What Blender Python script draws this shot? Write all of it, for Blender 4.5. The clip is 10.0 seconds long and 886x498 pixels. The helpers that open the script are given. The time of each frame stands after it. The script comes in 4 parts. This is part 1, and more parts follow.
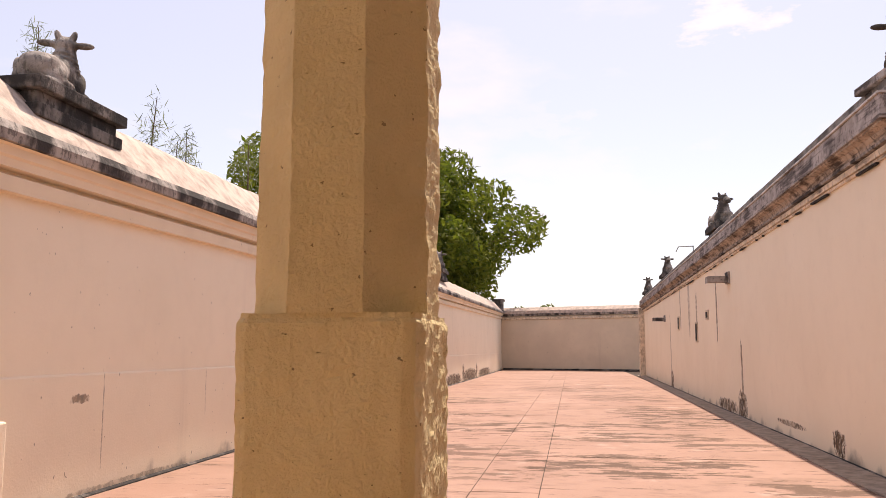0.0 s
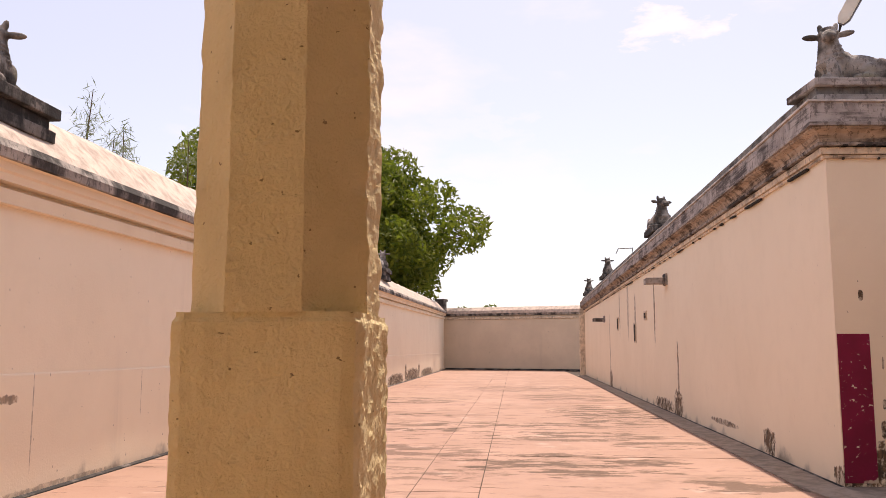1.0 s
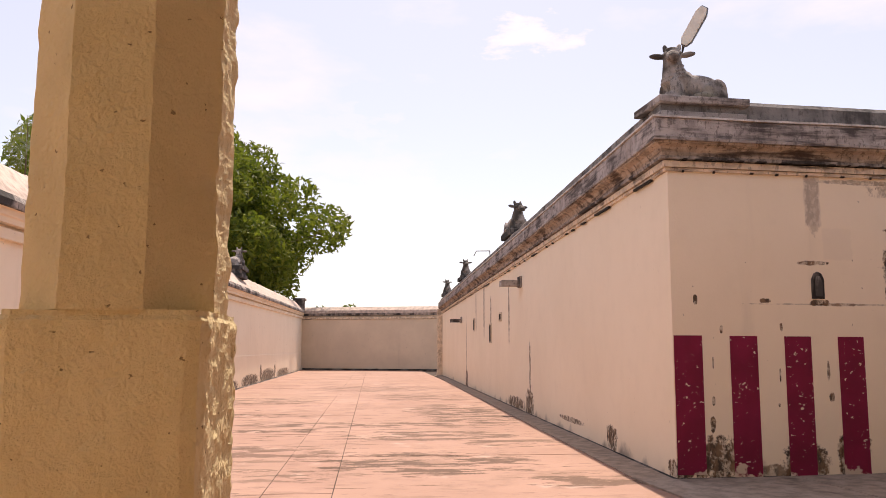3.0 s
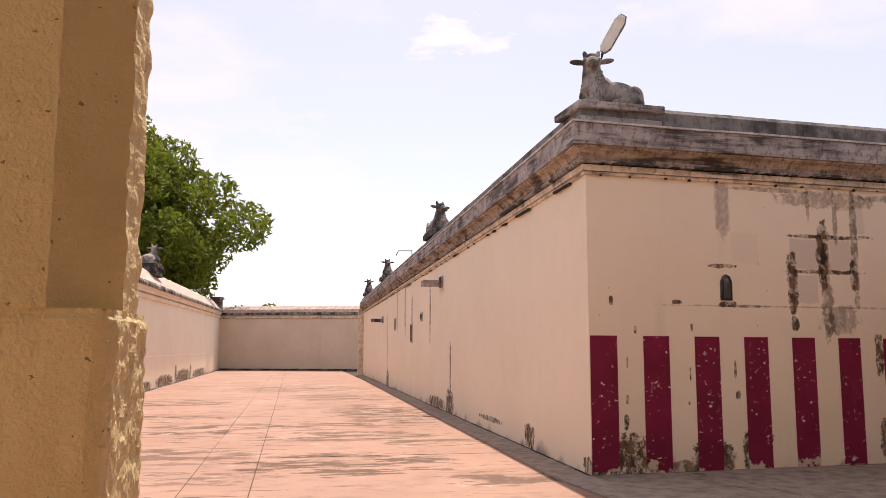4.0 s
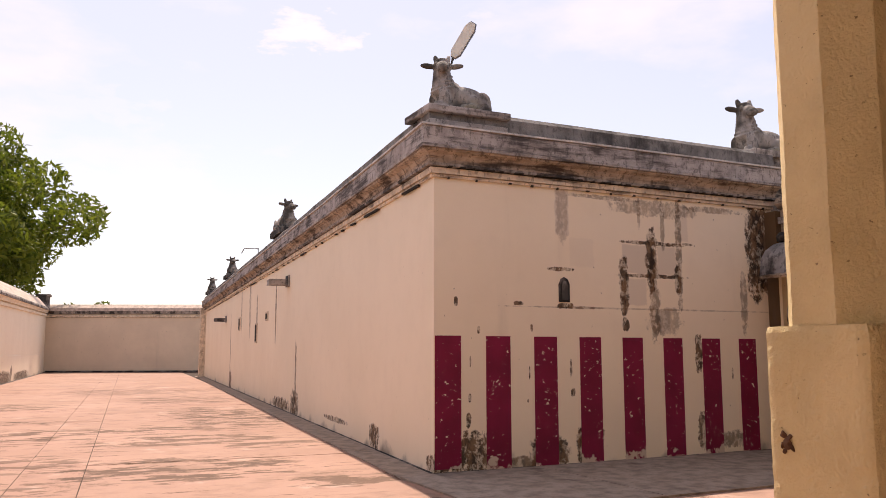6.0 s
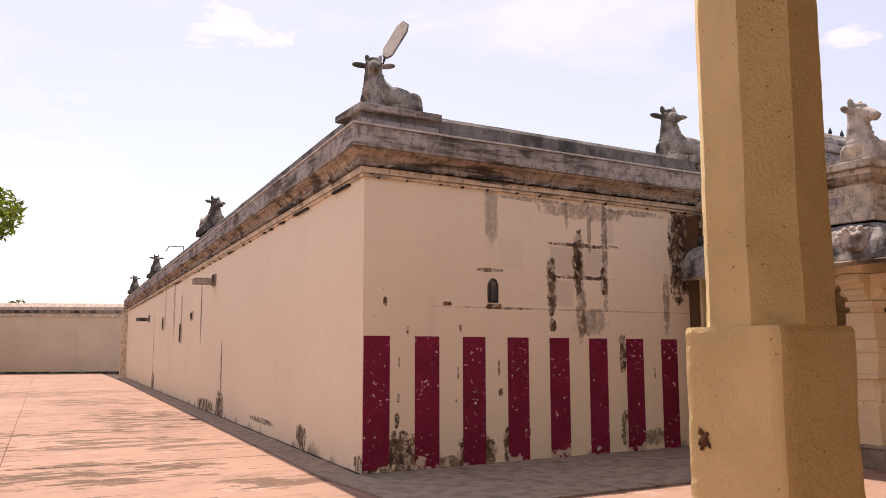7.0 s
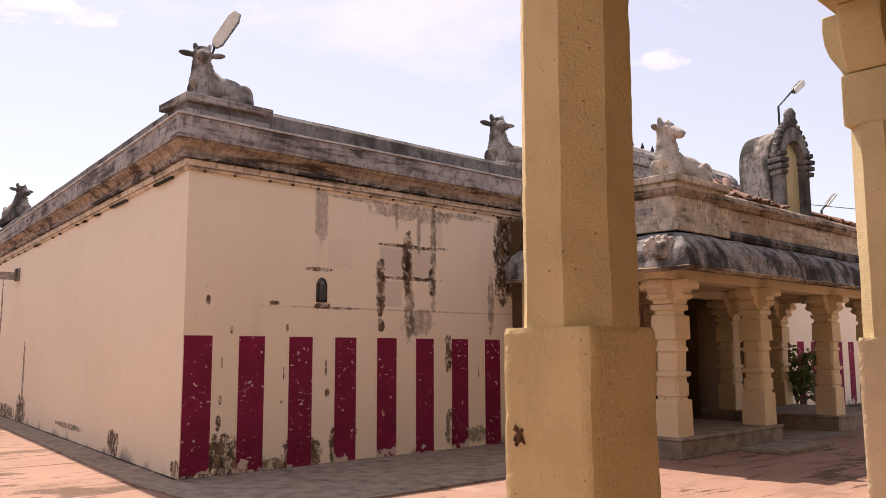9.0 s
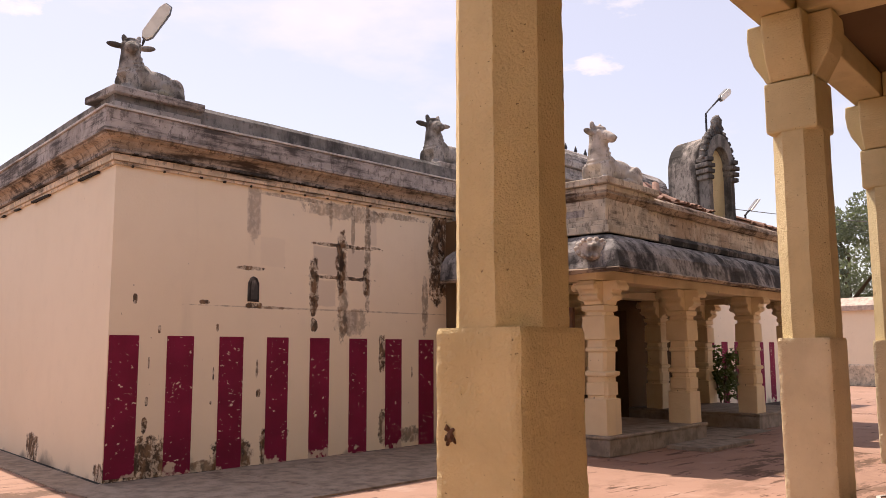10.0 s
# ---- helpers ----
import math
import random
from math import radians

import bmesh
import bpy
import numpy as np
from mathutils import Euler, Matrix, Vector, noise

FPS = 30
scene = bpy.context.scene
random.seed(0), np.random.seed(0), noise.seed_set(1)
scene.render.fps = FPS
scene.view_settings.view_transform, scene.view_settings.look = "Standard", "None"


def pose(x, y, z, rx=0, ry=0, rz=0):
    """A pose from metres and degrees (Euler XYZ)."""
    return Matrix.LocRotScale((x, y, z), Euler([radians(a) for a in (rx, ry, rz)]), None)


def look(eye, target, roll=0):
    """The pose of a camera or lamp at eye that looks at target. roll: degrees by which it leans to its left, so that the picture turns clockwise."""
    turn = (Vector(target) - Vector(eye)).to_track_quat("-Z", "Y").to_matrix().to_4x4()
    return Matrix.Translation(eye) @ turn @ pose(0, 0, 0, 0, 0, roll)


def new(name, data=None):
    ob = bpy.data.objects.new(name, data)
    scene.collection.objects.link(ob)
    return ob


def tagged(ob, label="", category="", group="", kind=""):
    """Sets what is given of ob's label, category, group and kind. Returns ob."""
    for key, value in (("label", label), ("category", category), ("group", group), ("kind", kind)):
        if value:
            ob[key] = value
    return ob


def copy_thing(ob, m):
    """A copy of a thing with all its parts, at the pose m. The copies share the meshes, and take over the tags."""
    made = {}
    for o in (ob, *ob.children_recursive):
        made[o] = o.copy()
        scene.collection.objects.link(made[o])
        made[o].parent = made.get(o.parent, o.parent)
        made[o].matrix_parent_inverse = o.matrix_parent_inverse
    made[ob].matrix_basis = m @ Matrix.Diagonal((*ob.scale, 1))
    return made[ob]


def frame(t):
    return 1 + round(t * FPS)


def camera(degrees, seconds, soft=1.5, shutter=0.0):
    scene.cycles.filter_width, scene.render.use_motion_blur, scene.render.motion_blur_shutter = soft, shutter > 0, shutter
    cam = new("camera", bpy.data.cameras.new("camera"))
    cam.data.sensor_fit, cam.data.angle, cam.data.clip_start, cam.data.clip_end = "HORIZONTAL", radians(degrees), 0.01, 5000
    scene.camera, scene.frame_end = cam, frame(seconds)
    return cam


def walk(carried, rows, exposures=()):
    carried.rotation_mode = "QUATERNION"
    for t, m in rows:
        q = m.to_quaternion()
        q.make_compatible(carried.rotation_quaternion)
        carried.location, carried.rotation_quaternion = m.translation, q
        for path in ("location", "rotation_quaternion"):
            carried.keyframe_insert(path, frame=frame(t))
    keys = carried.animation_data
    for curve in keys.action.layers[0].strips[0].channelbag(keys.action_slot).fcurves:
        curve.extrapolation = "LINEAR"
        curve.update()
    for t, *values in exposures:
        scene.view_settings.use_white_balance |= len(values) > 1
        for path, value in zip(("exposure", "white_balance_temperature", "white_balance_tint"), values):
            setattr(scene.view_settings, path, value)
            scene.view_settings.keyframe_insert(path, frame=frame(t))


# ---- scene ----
cam = camera(57.0, 10.0, soft=0.7)
EYE = 1.5
PATH = [
    (0.0, pose(-0.0547, 0.0065, EYE, 97.04, 0.05, 8.89)),
    (0.5, pose(-0.0503, 0.0071, EYE, 97.03, 0.02, 6.78)),
    (1.0, pose(-0.0463, 0.0075, EYE, 97.03, -0.01, 4.90)),
    (1.5, pose(-0.0423, 0.0078, EYE, 97.03, -0.04, 3.03)),
    (2.0, pose(-0.0366, 0.0080, EYE, 97.03, -0.07, 0.37)),
    (2.5, pose(-0.0308, 0.0079, EYE, 97.04, -0.09, -2.31)),
    (4.0, pose(-0.0136, 0.0060, EYE, 97.04, -0.08, -10.42)),
    (4.5, pose(-0.0075, 0.0047, EYE, 97.04, -0.05, -13.31)),
    (5.0, pose(-0.0020, 0.0032, EYE, 97.04, 0.00, -15.95)),
    (5.5, pose(0.0031, 0.0017, EYE, 97.04, 0.06, -18.46)),
    (7.0, pose(0.0178, -0.0044, EYE, 97.05, 0.12, -25.90)),
    (7.5, pose(0.0223, -0.0066, EYE, 97.05, 0.15, -28.23)),
    (8.0, pose(0.0277, -0.0097, EYE, 97.05, 0.16, -31.13)),
    (8.5, pose(0.0334, -0.0134, EYE, 97.04, 0.17, -34.30)),
    (9.0, pose(0.0393, -0.0177, EYE, 97.02, 0.18, -37.74)),
    (9.5, pose(0.0434, -0.0210, EYE, 97.01, 0.18, -40.18)),
    (10.0, pose(0.0469, -0.0240, EYE, 97.01, 0.18, -42.32)),
]
walk(cam, PATH, exposures=[(0.0, 0.61, 7250, 21.0), (10.0, 0.61, 7250, 21.0)])

# ---- sky and sun ----
SUN_ELEVATION, SUN_AZIMUTH = radians(61.9), radians(8.0)   # azimuth clockwise from +y
world = bpy.data.worlds.new("sky")
scene.world = world
world.use_nodes = True
wt = world.node_tree
wt.nodes.clear()
w_out = wt.nodes.new("ShaderNodeOutputWorld")
w_bg = wt.nodes.new("ShaderNodeBackground")
w_sky = wt.nodes.new("ShaderNodeTexSky")
w_sky.sky_type = "NISHITA"
w_sky.sun_disc = False
w_sky.sun_elevation, w_sky.sun_rotation = SUN_ELEVATION, SUN_AZIMUTH
w_sky.air_density, w_sky.dust_density, w_sky.ozone_density = 1.0, 1.0, 1.6
w_bg.inputs["Strength"].default_value = 0.122
w_co = wt.nodes.new("ShaderNodeTexCoord")
w_map = wt.nodes.new("ShaderNodeMapping")
w_map.inputs["Scale"].default_value = (1.0, 1.0, 2.6)
w_noise = wt.nodes.new("ShaderNodeTexNoise")
w_noise.inputs["Scale"].default_value = 3.4
w_noise.inputs["Detail"].default_value = 6.0
w_noise.inputs["Roughness"].default_value = 0.55
w_ramp = wt.nodes.new("ShaderNodeValToRGB")
w_ramp.color_ramp.elements[0].position = 0.55
w_ramp.color_ramp.elements[1].position = 0.80
w_ramp.color_ramp.elements[0].color = (0.40, 0.40, 0.40, 1)
w_ramp.color_ramp.elements[1].color = (0.95, 0.95, 0.95, 1)
w_mix = wt.nodes.new("ShaderNodeMixRGB")
w_mix.inputs["Color2"].default_value = (5.7, 5.6, 5.95, 1)
wt.links.new(w_co.outputs["Generated"], w_map.inputs["Vector"])
wt.links.new(w_map.outputs["Vector"], w_noise.inputs["Vector"])
wt.links.new(w_noise.outputs["Fac"], w_ramp.inputs["Fac"])
w_puff = wt.nodes.new("ShaderNodeTexNoise")
w_puff.inputs["Scale"].default_value, w_puff.inputs["Detail"].default_value, w_puff.inputs["Roughness"].default_value = 22.0, 6.0, 0.6
wt.links.new(w_map.outputs["Vector"], w_puff.inputs["Vector"])
w_cover = w_ramp.outputs["Color"]
# small white clouds: azimuth, elevation, width in radians, amount
for az, el, size, amount in ((11.6, 21.5, 0.085, 0.95), (-3.0, 15.5, 0.15, 0.5), (6.0, 12.5, 0.12, 0.4), (53.0, 19.5, 0.05, 0.9), (24.0, 23.0, 0.06, 0.6), (57.0, 24.5, 0.12, 0.7)):
    a, e = radians(az), radians(el)
    w_d = wt.nodes.new("ShaderNodeVectorMath")
    w_d.operation = "DISTANCE"
    w_d.inputs[1].default_value = (math.sin(a) * math.cos(e), math.cos(a) * math.cos(e), 2.6 * math.sin(e))
    wt.links.new(w_map.outputs["Vector"], w_d.inputs[0])
    w_n = wt.nodes.new("ShaderNodeMath")
    w_n.operation = "MULTIPLY_ADD"
    w_n.inputs[1].default_value = 2.4 * size
    wt.links.new(w_puff.outputs["Fac"], w_n.inputs[0])
    wt.links.new(w_d.outputs["Value"], w_n.inputs[2])
    w_r = wt.nodes.new("ShaderNodeMapRange")
    w_r.interpolation_type = "SMOOTHSTEP"
    w_r.inputs["From Min"].default_value, w_r.inputs["From Max"].default_value = 2.3 * size, 1.3 * size
    w_r.inputs["To Max"].default_value = amount
    wt.links.new(w_n.outputs[0], w_r.inputs["Value"])
    w_x = wt.nodes.new("ShaderNodeMath")
    w_x.operation = "MAXIMUM"
    wt.links.new(w_cover, w_x.inputs[0])
    wt.links.new(w_r.outputs["Result"], w_x.inputs[1])
    w_cover = w_x.outputs[0]
wt.links.new(w_cover, w_mix.inputs["Fac"])
wt.links.new(w_sky.outputs["Color"], w_mix.inputs["Color1"])
wt.links.new(w_mix.outputs["Color"], w_bg.inputs["Color"])
wt.links.new(w_bg.outputs["Background"], w_out.inputs["Surface"])

sun = new("sun", bpy.data.lights.new("sun", "SUN"))
sun.data.energy, sun.data.angle, sun.data.color = 4.2, radians(0.6), (1.0, 0.93, 0.82)
to_sun = Vector((math.sin(SUN_AZIMUTH) * math.cos(SUN_ELEVATION), math.cos(SUN_AZIMUTH) * math.cos(SUN_ELEVATION), math.sin(SUN_ELEVATION)))
sun.matrix_world = look(to_sun * 60, (0, 0, 0))


# ---- materials ----
class Mat:
    """A small builder for node materials in object coordinates (metres)."""

    def __init__(self, name, rough=0.85):
        self.m = bpy.data.materials.new(name)
        self.m.use_nodes = True
        self.t = self.m.node_tree
        self.b = self.t.nodes["Principled BSDF"]
        self.b.inputs["Roughness"].default_value = rough
        self.b.inputs["Specular IOR Level"].default_value = 0.25
        self.co = self.t.nodes.new("ShaderNodeTexCoord").outputs["Object"]

    def link(self, a, b):
        self.t.links.new(a, b)

    def noise(self, scale, detail=4.0, stretch=(1, 1, 1), rough=0.55, shift=(0, 0, 0)):
        mp = self.t.nodes.new("ShaderNodeMapping")
        mp.inputs["Scale"].default_value = stretch
        mp.inputs["Location"].default_value = shift
        self.link(self.co, mp.inputs["Vector"])
        n = self.t.nodes.new("ShaderNodeTexNoise")
        n.inputs["Scale"].default_value, n.inputs["Detail"].default_value, n.inputs["Roughness"].default_value = scale, detail, rough
        self.link(mp.outputs["Vector"], n.inputs["Vector"])
        return n.outputs["Fac"]

    def ramp(self, fac, lo, hi):
        n = self.t.nodes.new("ShaderNodeMapRange")
        n.interpolation_type = "SMOOTHSTEP"
        n.inputs["From Min"].default_value, n.inputs["From Max"].default_value = lo, hi
        self.link(fac, n.inputs["Value"])
        return n.outputs["Result"]

    def math(self, op, a, b=0.0, c=None):
        n = self.t.nodes.new("ShaderNodeMath")
        n.operation = op
        for i, v in enumerate((a, b) if c is None else (a, b, c)):
            if isinstance(v, (int, float)):
                n.inputs[i].default_value = v
            else:
                self.link(v, n.inputs[i])
        return n.outputs[0]

    def mix(self, fac, a, b, kind="MIX"):
        n = self.t.nodes.new("ShaderNodeMixRGB")
        n.blend_type = kind
        for key, v in (("Fac", fac), ("Color1", a), ("Color2", b)):
            if isinstance(v, (int, float)):
                n.inputs[key].default_value = v
            elif isinstance(v, tuple):
                n.inputs[key].default_value = (*v, 1)
            else:
                self.link(v, n.inputs[key])
        return n.outputs["Color"]

    def axes(self):
        n = self.t.nodes.new("ShaderNodeSeparateXYZ")
        self.link(self.co, n.inputs[0])
        return n.outputs

    def spot(self, u, v, cu, cv, ru, rv, wob, amount=0.6):
        """A ragged patch round (cu, cv) with half sizes ru, rv."""
        a = self.math("DIVIDE", self.math("SUBTRACT", u, cu), ru)
        b = self.math("DIVIDE", self.math("SUBTRACT", v, cv), rv)
        r = self.math("ADD", self.math("POWER", self.math("ABSOLUTE", a), 2.5), self.math("POWER", self.math("ABSOLUTE", b), 2.5))
        r = self.math("ADD", r, self.math("MULTIPLY", self.math("SUBTRACT", wob, 0.5), 5.2))
        return self.math("MULTIPLY", self.ramp(self.math("SUBTRACT", 1.2, r), 0.0, 0.6), amount)

    def island(self):
        return self.t.nodes.new("ShaderNodeObjectInfo").outputs["Random"]

    def done(self, color, bump=None, height=0.01, strength=0.6):
        if isinstance(color, tuple):
            self.b.inputs["Base Color"].default_value = (*color, 1)
        else:
            self.link(color, self.b.inputs["Base Color"])
        if bump is not None:
            n = self.t.nodes.new("ShaderNodeBump")
            n.inputs["Strength"].default_value, n.inputs["Distance"].default_value = strength, height
            self.link(bump, n.inputs["Height"])
            self.link(n.outputs["Normal"], self.b.inputs["Normal"])
        return self.m


def plaster(name, base, dark, streak=0.35, bump=0.012, low_dirt=True, grime=(0.16, 0.13, 0.11), spots=(), axis=0, stucco=False, patches=(), specks=0.7):
    """Lime-washed plaster: cloudy colour, rain streaks, specks, damp foot of the wall, and stains at given places."""
    k = Mat(name, 0.9)
    big, mid, fine = k.noise(0.5, 5), k.noise(3.0, 6), k.noise(38, 3)
    col = k.mix(k.ramp(big, 0.3, 0.72), base, dark)
    col = k.mix(k.math("MULTIPLY", k.ramp(mid, 0.45, 0.75), 0.35 if stucco else 0.13), col, tuple(0.82 * c for c in dark))
    run = k.noise(1.7, 5, (1, 1, 0.10), 0.6)
    col = k.mix(k.math("MULTIPLY", k.ramp(run, 0.60, 0.85), streak * 0.7), col, grime)
    if not stucco:
        speck = k.ramp(k.noise(16, 3, (1, 1, 0.7), 0.5), 0.72, 0.75)
        col = k.mix(k.math("MULTIPLY", speck, specks), col, (0.13, 0.10, 0.08))
    ax = k.axes()
    if low_dirt:
        foot = k.math("ADD", k.math("MULTIPLY", ax[2], -2.6), k.math("MULTIPLY", k.noise(1.6, 5), 2.6))
        col = k.mix(k.math("MULTIPLY", k.ramp(foot, 1.1, 1.75), 0.75), col, (0.12, 0.10, 0.085))
    for u0, u1, v0, v1, amount in patches:
        du = k.math("SUBTRACT", 0.5 * (u1 - u0), k.math("ABSOLUTE", k.math("SUBTRACT", ax[axis], 0.5 * (u0 + u1))))
        dv = k.math("SUBTRACT", 0.5 * (v1 - v0), k.math("ABSOLUTE", k.math("SUBTRACT", ax[2], 0.5 * (v0 + v1))))
        d = k.math("ADD", k.math("MINIMUM", du, dv), k.math("MULTIPLY", k.math("SUBTRACT", k.noise(6, 6, rough=0.7), 0.5), 0.09))
        col = k.mix(k.math("MULTIPLY", k.ramp(d, 0.0, 0.03), amount), col, (0.50, 0.43, 0.37))
    if spots:
        wob = k.noise(7.5, 10, (1, 1, 0.85), 0.72)
        torn = k.math("ADD", 0.35, k.math("MULTIPLY", 0.85, k.ramp(k.noise(9, 9, (1, 1, 0.8), 0.72), 0.40, 0.54)))
        tone = k.mix(k.ramp(k.noise(9, 7, (1, 1, 0.5), 0.7, (2, 6, 4)), 0.40, 0.58), (0.20, 0.118, 0.066), (0.040, 0.026, 0.018))
        for cu, cv, ru, rv, amount in spots:
            col = k.mix(k.math("MINIMUM", 0.96, k.math("MULTIPLY", torn, k.spot(ax[axis], ax[2], cu, cv, ru, rv, wob, amount))), col, tone)
    h = k.math("ADD", k.math("MULTIPLY", fine, 0.35), k.math("MULTIPLY", mid, 0.9))
    if stucco:
        h = k.math("ADD", k.math("MULTIPLY", k.noise(55, 4, rough=0.6), 0.8), k.math("MULTIPLY", mid, 0.5))
        pit = k.ramp(k.noise(30, 4, (1, 1, 1.5), 0.55), 0.685, 0.72)
        col = k.mix(k.math("MULTIPLY", pit, 0.8), col, (0.20, 0.13, 0.07))
        blotch = k.noise(1.3, 5, (1, 1, 0.7), 0.6, (3, 8, 2))
        col = k.mix(k.math("MULTIPLY", k.ramp(blotch, 0.5, 0.7), 0.3), col, tuple(0.72 * c for c in dark))
        h = k.math("ADD", h, k.math("MULTIPLY", k.noise(8, 5, rough=0.6), 0.6))
        return k.done(col, k.math("SUBTRACT", h, k.math("MULTIPLY", pit, 1.2)), 0.017, 0.85)
    return k.done(col, h, bump)


def weathered(name, base, dark, cover=0.5, bump=0.03, warm=None, layered=False):
    """Old lime mortar gone grey and black with mould and rain."""
    k = Mat(name, 0.95)
    big, mid, fine = k.noise(1.1, 6, (1, 1, 1.2), 0.62), k.noise(5, 6), k.noise(42, 3)
    run = k.noise(3.2, 5, (1, 1, 0.12))
    col = k.mix(k.ramp(mid, 0.35, 0.7), base, tuple(0.62 * c for c in base))
    if warm:
        col = k.mix(k.math("MULTIPLY", k.ramp(k.noise(0.9, 4, shift=(7, 3, 1)), 0.5, 0.65), 0.7), col, warm)
    m = k.math("ADD", k.math("MULTIPLY", big, 0.6), k.math("MULTIPLY", run, 0.4))
    if layered:
        along = k.noise(2.2, 7, (0.5, 0.5, 6.0), 0.68, (2, 5, 3))
        m = k.math("ADD", k.math("MULTIPLY", m, 0.5), k.math("MULTIPLY", along, 0.5))
    col = k.mix(k.ramp(m, 0.63 - 0.22 * cover, 0.74 - 0.22 * cover), col, dark)
    grit = k.ramp(k.noise(15, 8, (1, 1, 0.5), 0.72), 0.56 - 0.06 * cover, 0.64 - 0.06 * cover)
    col = k.mix(k.math("MULTIPLY", grit, 0.25 + 0.5 * cover), col, dark)
    h = k.math("ADD", k.math("MULTIPLY", fine, 0.4), mid)
    return k.done(col, h, bump)


WALL = (0.87, 0.755, 0.59)
WALL_D = (0.83, 0.715, 0.55)
m_wall_a = plaster("cream_plaster_side", WALL, WALL_D, 0.03, 0.005, specks=0.2, spots=[
    (19.2, 0.22, 0.5, 0.36, 0.9), (19.1, 0.95, 0.10, 0.75, 0.75), (12.2, 0.2, 0.28, 0.18, 0.95), (9.6, 0.1, 0.14, 0.13, 0.95), (34.0, 0.3, 0.5, 0.4, 0.9), (34.2, 1.6, 0.1, 1.3, 0.7),
    (22.3, 2.6, 0.1, 0.9, 0.8), (28.0, 2.9, 0.25, 0.9, 0.45), (26.2, 2.5, 0.2, 0.7, 0.55), (21.2, 0.14, 1.3, 0.16, 0.9), (14.9, 0.24, 0.9, 0.05, 0.7), (30.5, 2.9, 0.14, 0.9, 0.5)], axis=1)
m_wall_b = plaster("cream_plaster_front", WALL, WALL_D, 0.22, spots=[(0.52, 0.24, 0.22, 0.26, 0.95), (1.66, 0.2, 0.3, 0.22, 0.9), (2.3, 0.28, 0.2, 0.3, 0.95), (1.15, 0.08, 0.4, 0.08, 0.7), (0.47, 0.62, 0.035, 0.09, 0.85), (0.49, 0.9, 0.02, 0.05, 0.8), (0.50, 1.35, 0.012, 0.07, 0.7), (1.36, 1.2, 0.012, 0.09, 0.8), (1.33, 0.85, 0.02, 0.03, 0.8), (2.03, 0.95, 0.035, 0.07, 0.8), (2.0, 1.25, 0.02, 0.12, 0.7), (4.85, 1.15, 0.02, 0.09, 0.7), (5.55, 3.3, 0.22, 0.42, 1.0), (5.62, 2.75, 0.12, 0.4, 0.9),
    (2.91, 2.38, 0.085, 0.42, 0.85), (2.93, 1.85, 0.06, 0.10, 0.9), (3.41, 2.75, 0.11, 0.45, 0.9), (3.45, 2.05, 0.10, 0.45, 0.55), (3.91, 2.9, 0.06, 0.8, 0.6), (3.88, 2.5, 0.06, 0.25, 0.9), (3.5, 3.0, 0.58, 0.03, 0.95), (3.45, 2.53, 0.58, 0.028, 0.9),
    (1.88, 2.57, 0.20, 0.03, 0.9), (1.92, 2.08, 0.13, 0.04, 0.9), (1.90, 3.35, 0.10, 0.4, 0.3), (3.5, 3.5, 0.75, 0.12, 0.45), (5.42, 3.0, 0.2, 0.75, 0.97), (5.14, 2.2, 0.07, 0.45, 0.5),
    (2.22, 0.25, 0.14, 0.28, 0.9), (4.29, 0.35, 0.14, 0.25, 0.75), (3.62, 1.9, 0.3, 0.2, 0.4),
    (4.83, 0.2, 0.35, 0.12, 0.6), (4.22, 1.45, 0.07, 0.28, 0.95), (3.38, 2.06, 2.4, 0.012, 0.35), (3.62, 3.3, 0.04, 0.4, 0.5), (3.42, 2.62, 0.05, 0.3, 1.0), (2.90, 2.30, 0.05, 0.16, 1.0), (4.07, 3.02, 0.10, 0.02, 1.0), (4.6, 3.56, 0.5, 0.05, 0.5), (2.6, 3.6, 0.6, 0.03, 0.5), (3.2, 3.45, 0.03, 0.25, 0.4), (1.21, 2.1, 0.08, 0.03, 0.9), (1.40, 1.78, 0.02, 0.05, 0.8), (0.62, 1.75, 0.02, 0.05, 0.9), (2.22, 2.06, 0.3, 0.02, 0.6), (0.30, 2.1, 0.025, 0.06, 0.9), (0.10, 0.12, 0.3, 0.12, 0.9)], patches=[(2.88, 3.35, 2.55, 2.98, 0.5), (3.5, 3.86, 2.55, 2.98, 0.45), (2.95, 3.32, 2.1, 2.5, 0.4), (3.45, 3.72, 1.7, 2.06, 0.55), (1.78, 2.02, 3.02, 3.7, 0.45), (2.0, 2.42, 2.6, 3.02, 0.12), (3.9, 4.1, 3.05, 3.6, 0.3)])
m_wall = plaster("cream_plaster", WALL, WALL_D, 0.25)
m_wall_w = plaster("cream_plaster_west", WALL, WALL_D, 0.2, spots=[(31, 0.12, 1.6, 0.22, 0.95), (36, 0.16, 2.4, 0.28, 0.95), (42, 0.2, 2.8, 0.34, 0.95), (49.5, 0.16, 3.2, 0.26, 0.9), (39.3, 0.45, 0.35, 0.35, 0.8), (45.0, 0.4, 0.4, 0.35, 0.8), (9.0, 0.03, 1.2, 0.04, 0.4), (8.35, 0.75, 0.012, 0.5, 0.45), (10.9, 0.9, 0.010, 0.35, 0.4), (7.9, 1.0, 0.16, 0.05, 0.6)], axis=1)
m_moulding = plaster("cream_moulding_plaster", (0.82, 0.69, 0.52), (0.72, 0.59, 0.43), 0.35, specks=0.4, low_dirt=False)
# shaded copy of the cream plaster: shade is mixed into the base colour
m_wall_shady = plaster("cream_plaster_shade_tone", (0.70, 0.575, 0.435), (0.62, 0.505, 0.38), 0.3)
m_trim = weathered("cream_moulding", (0.76, 0.63, 0.48), (0.07, 0.058, 0.05), 0.46, 0.015, None, True)
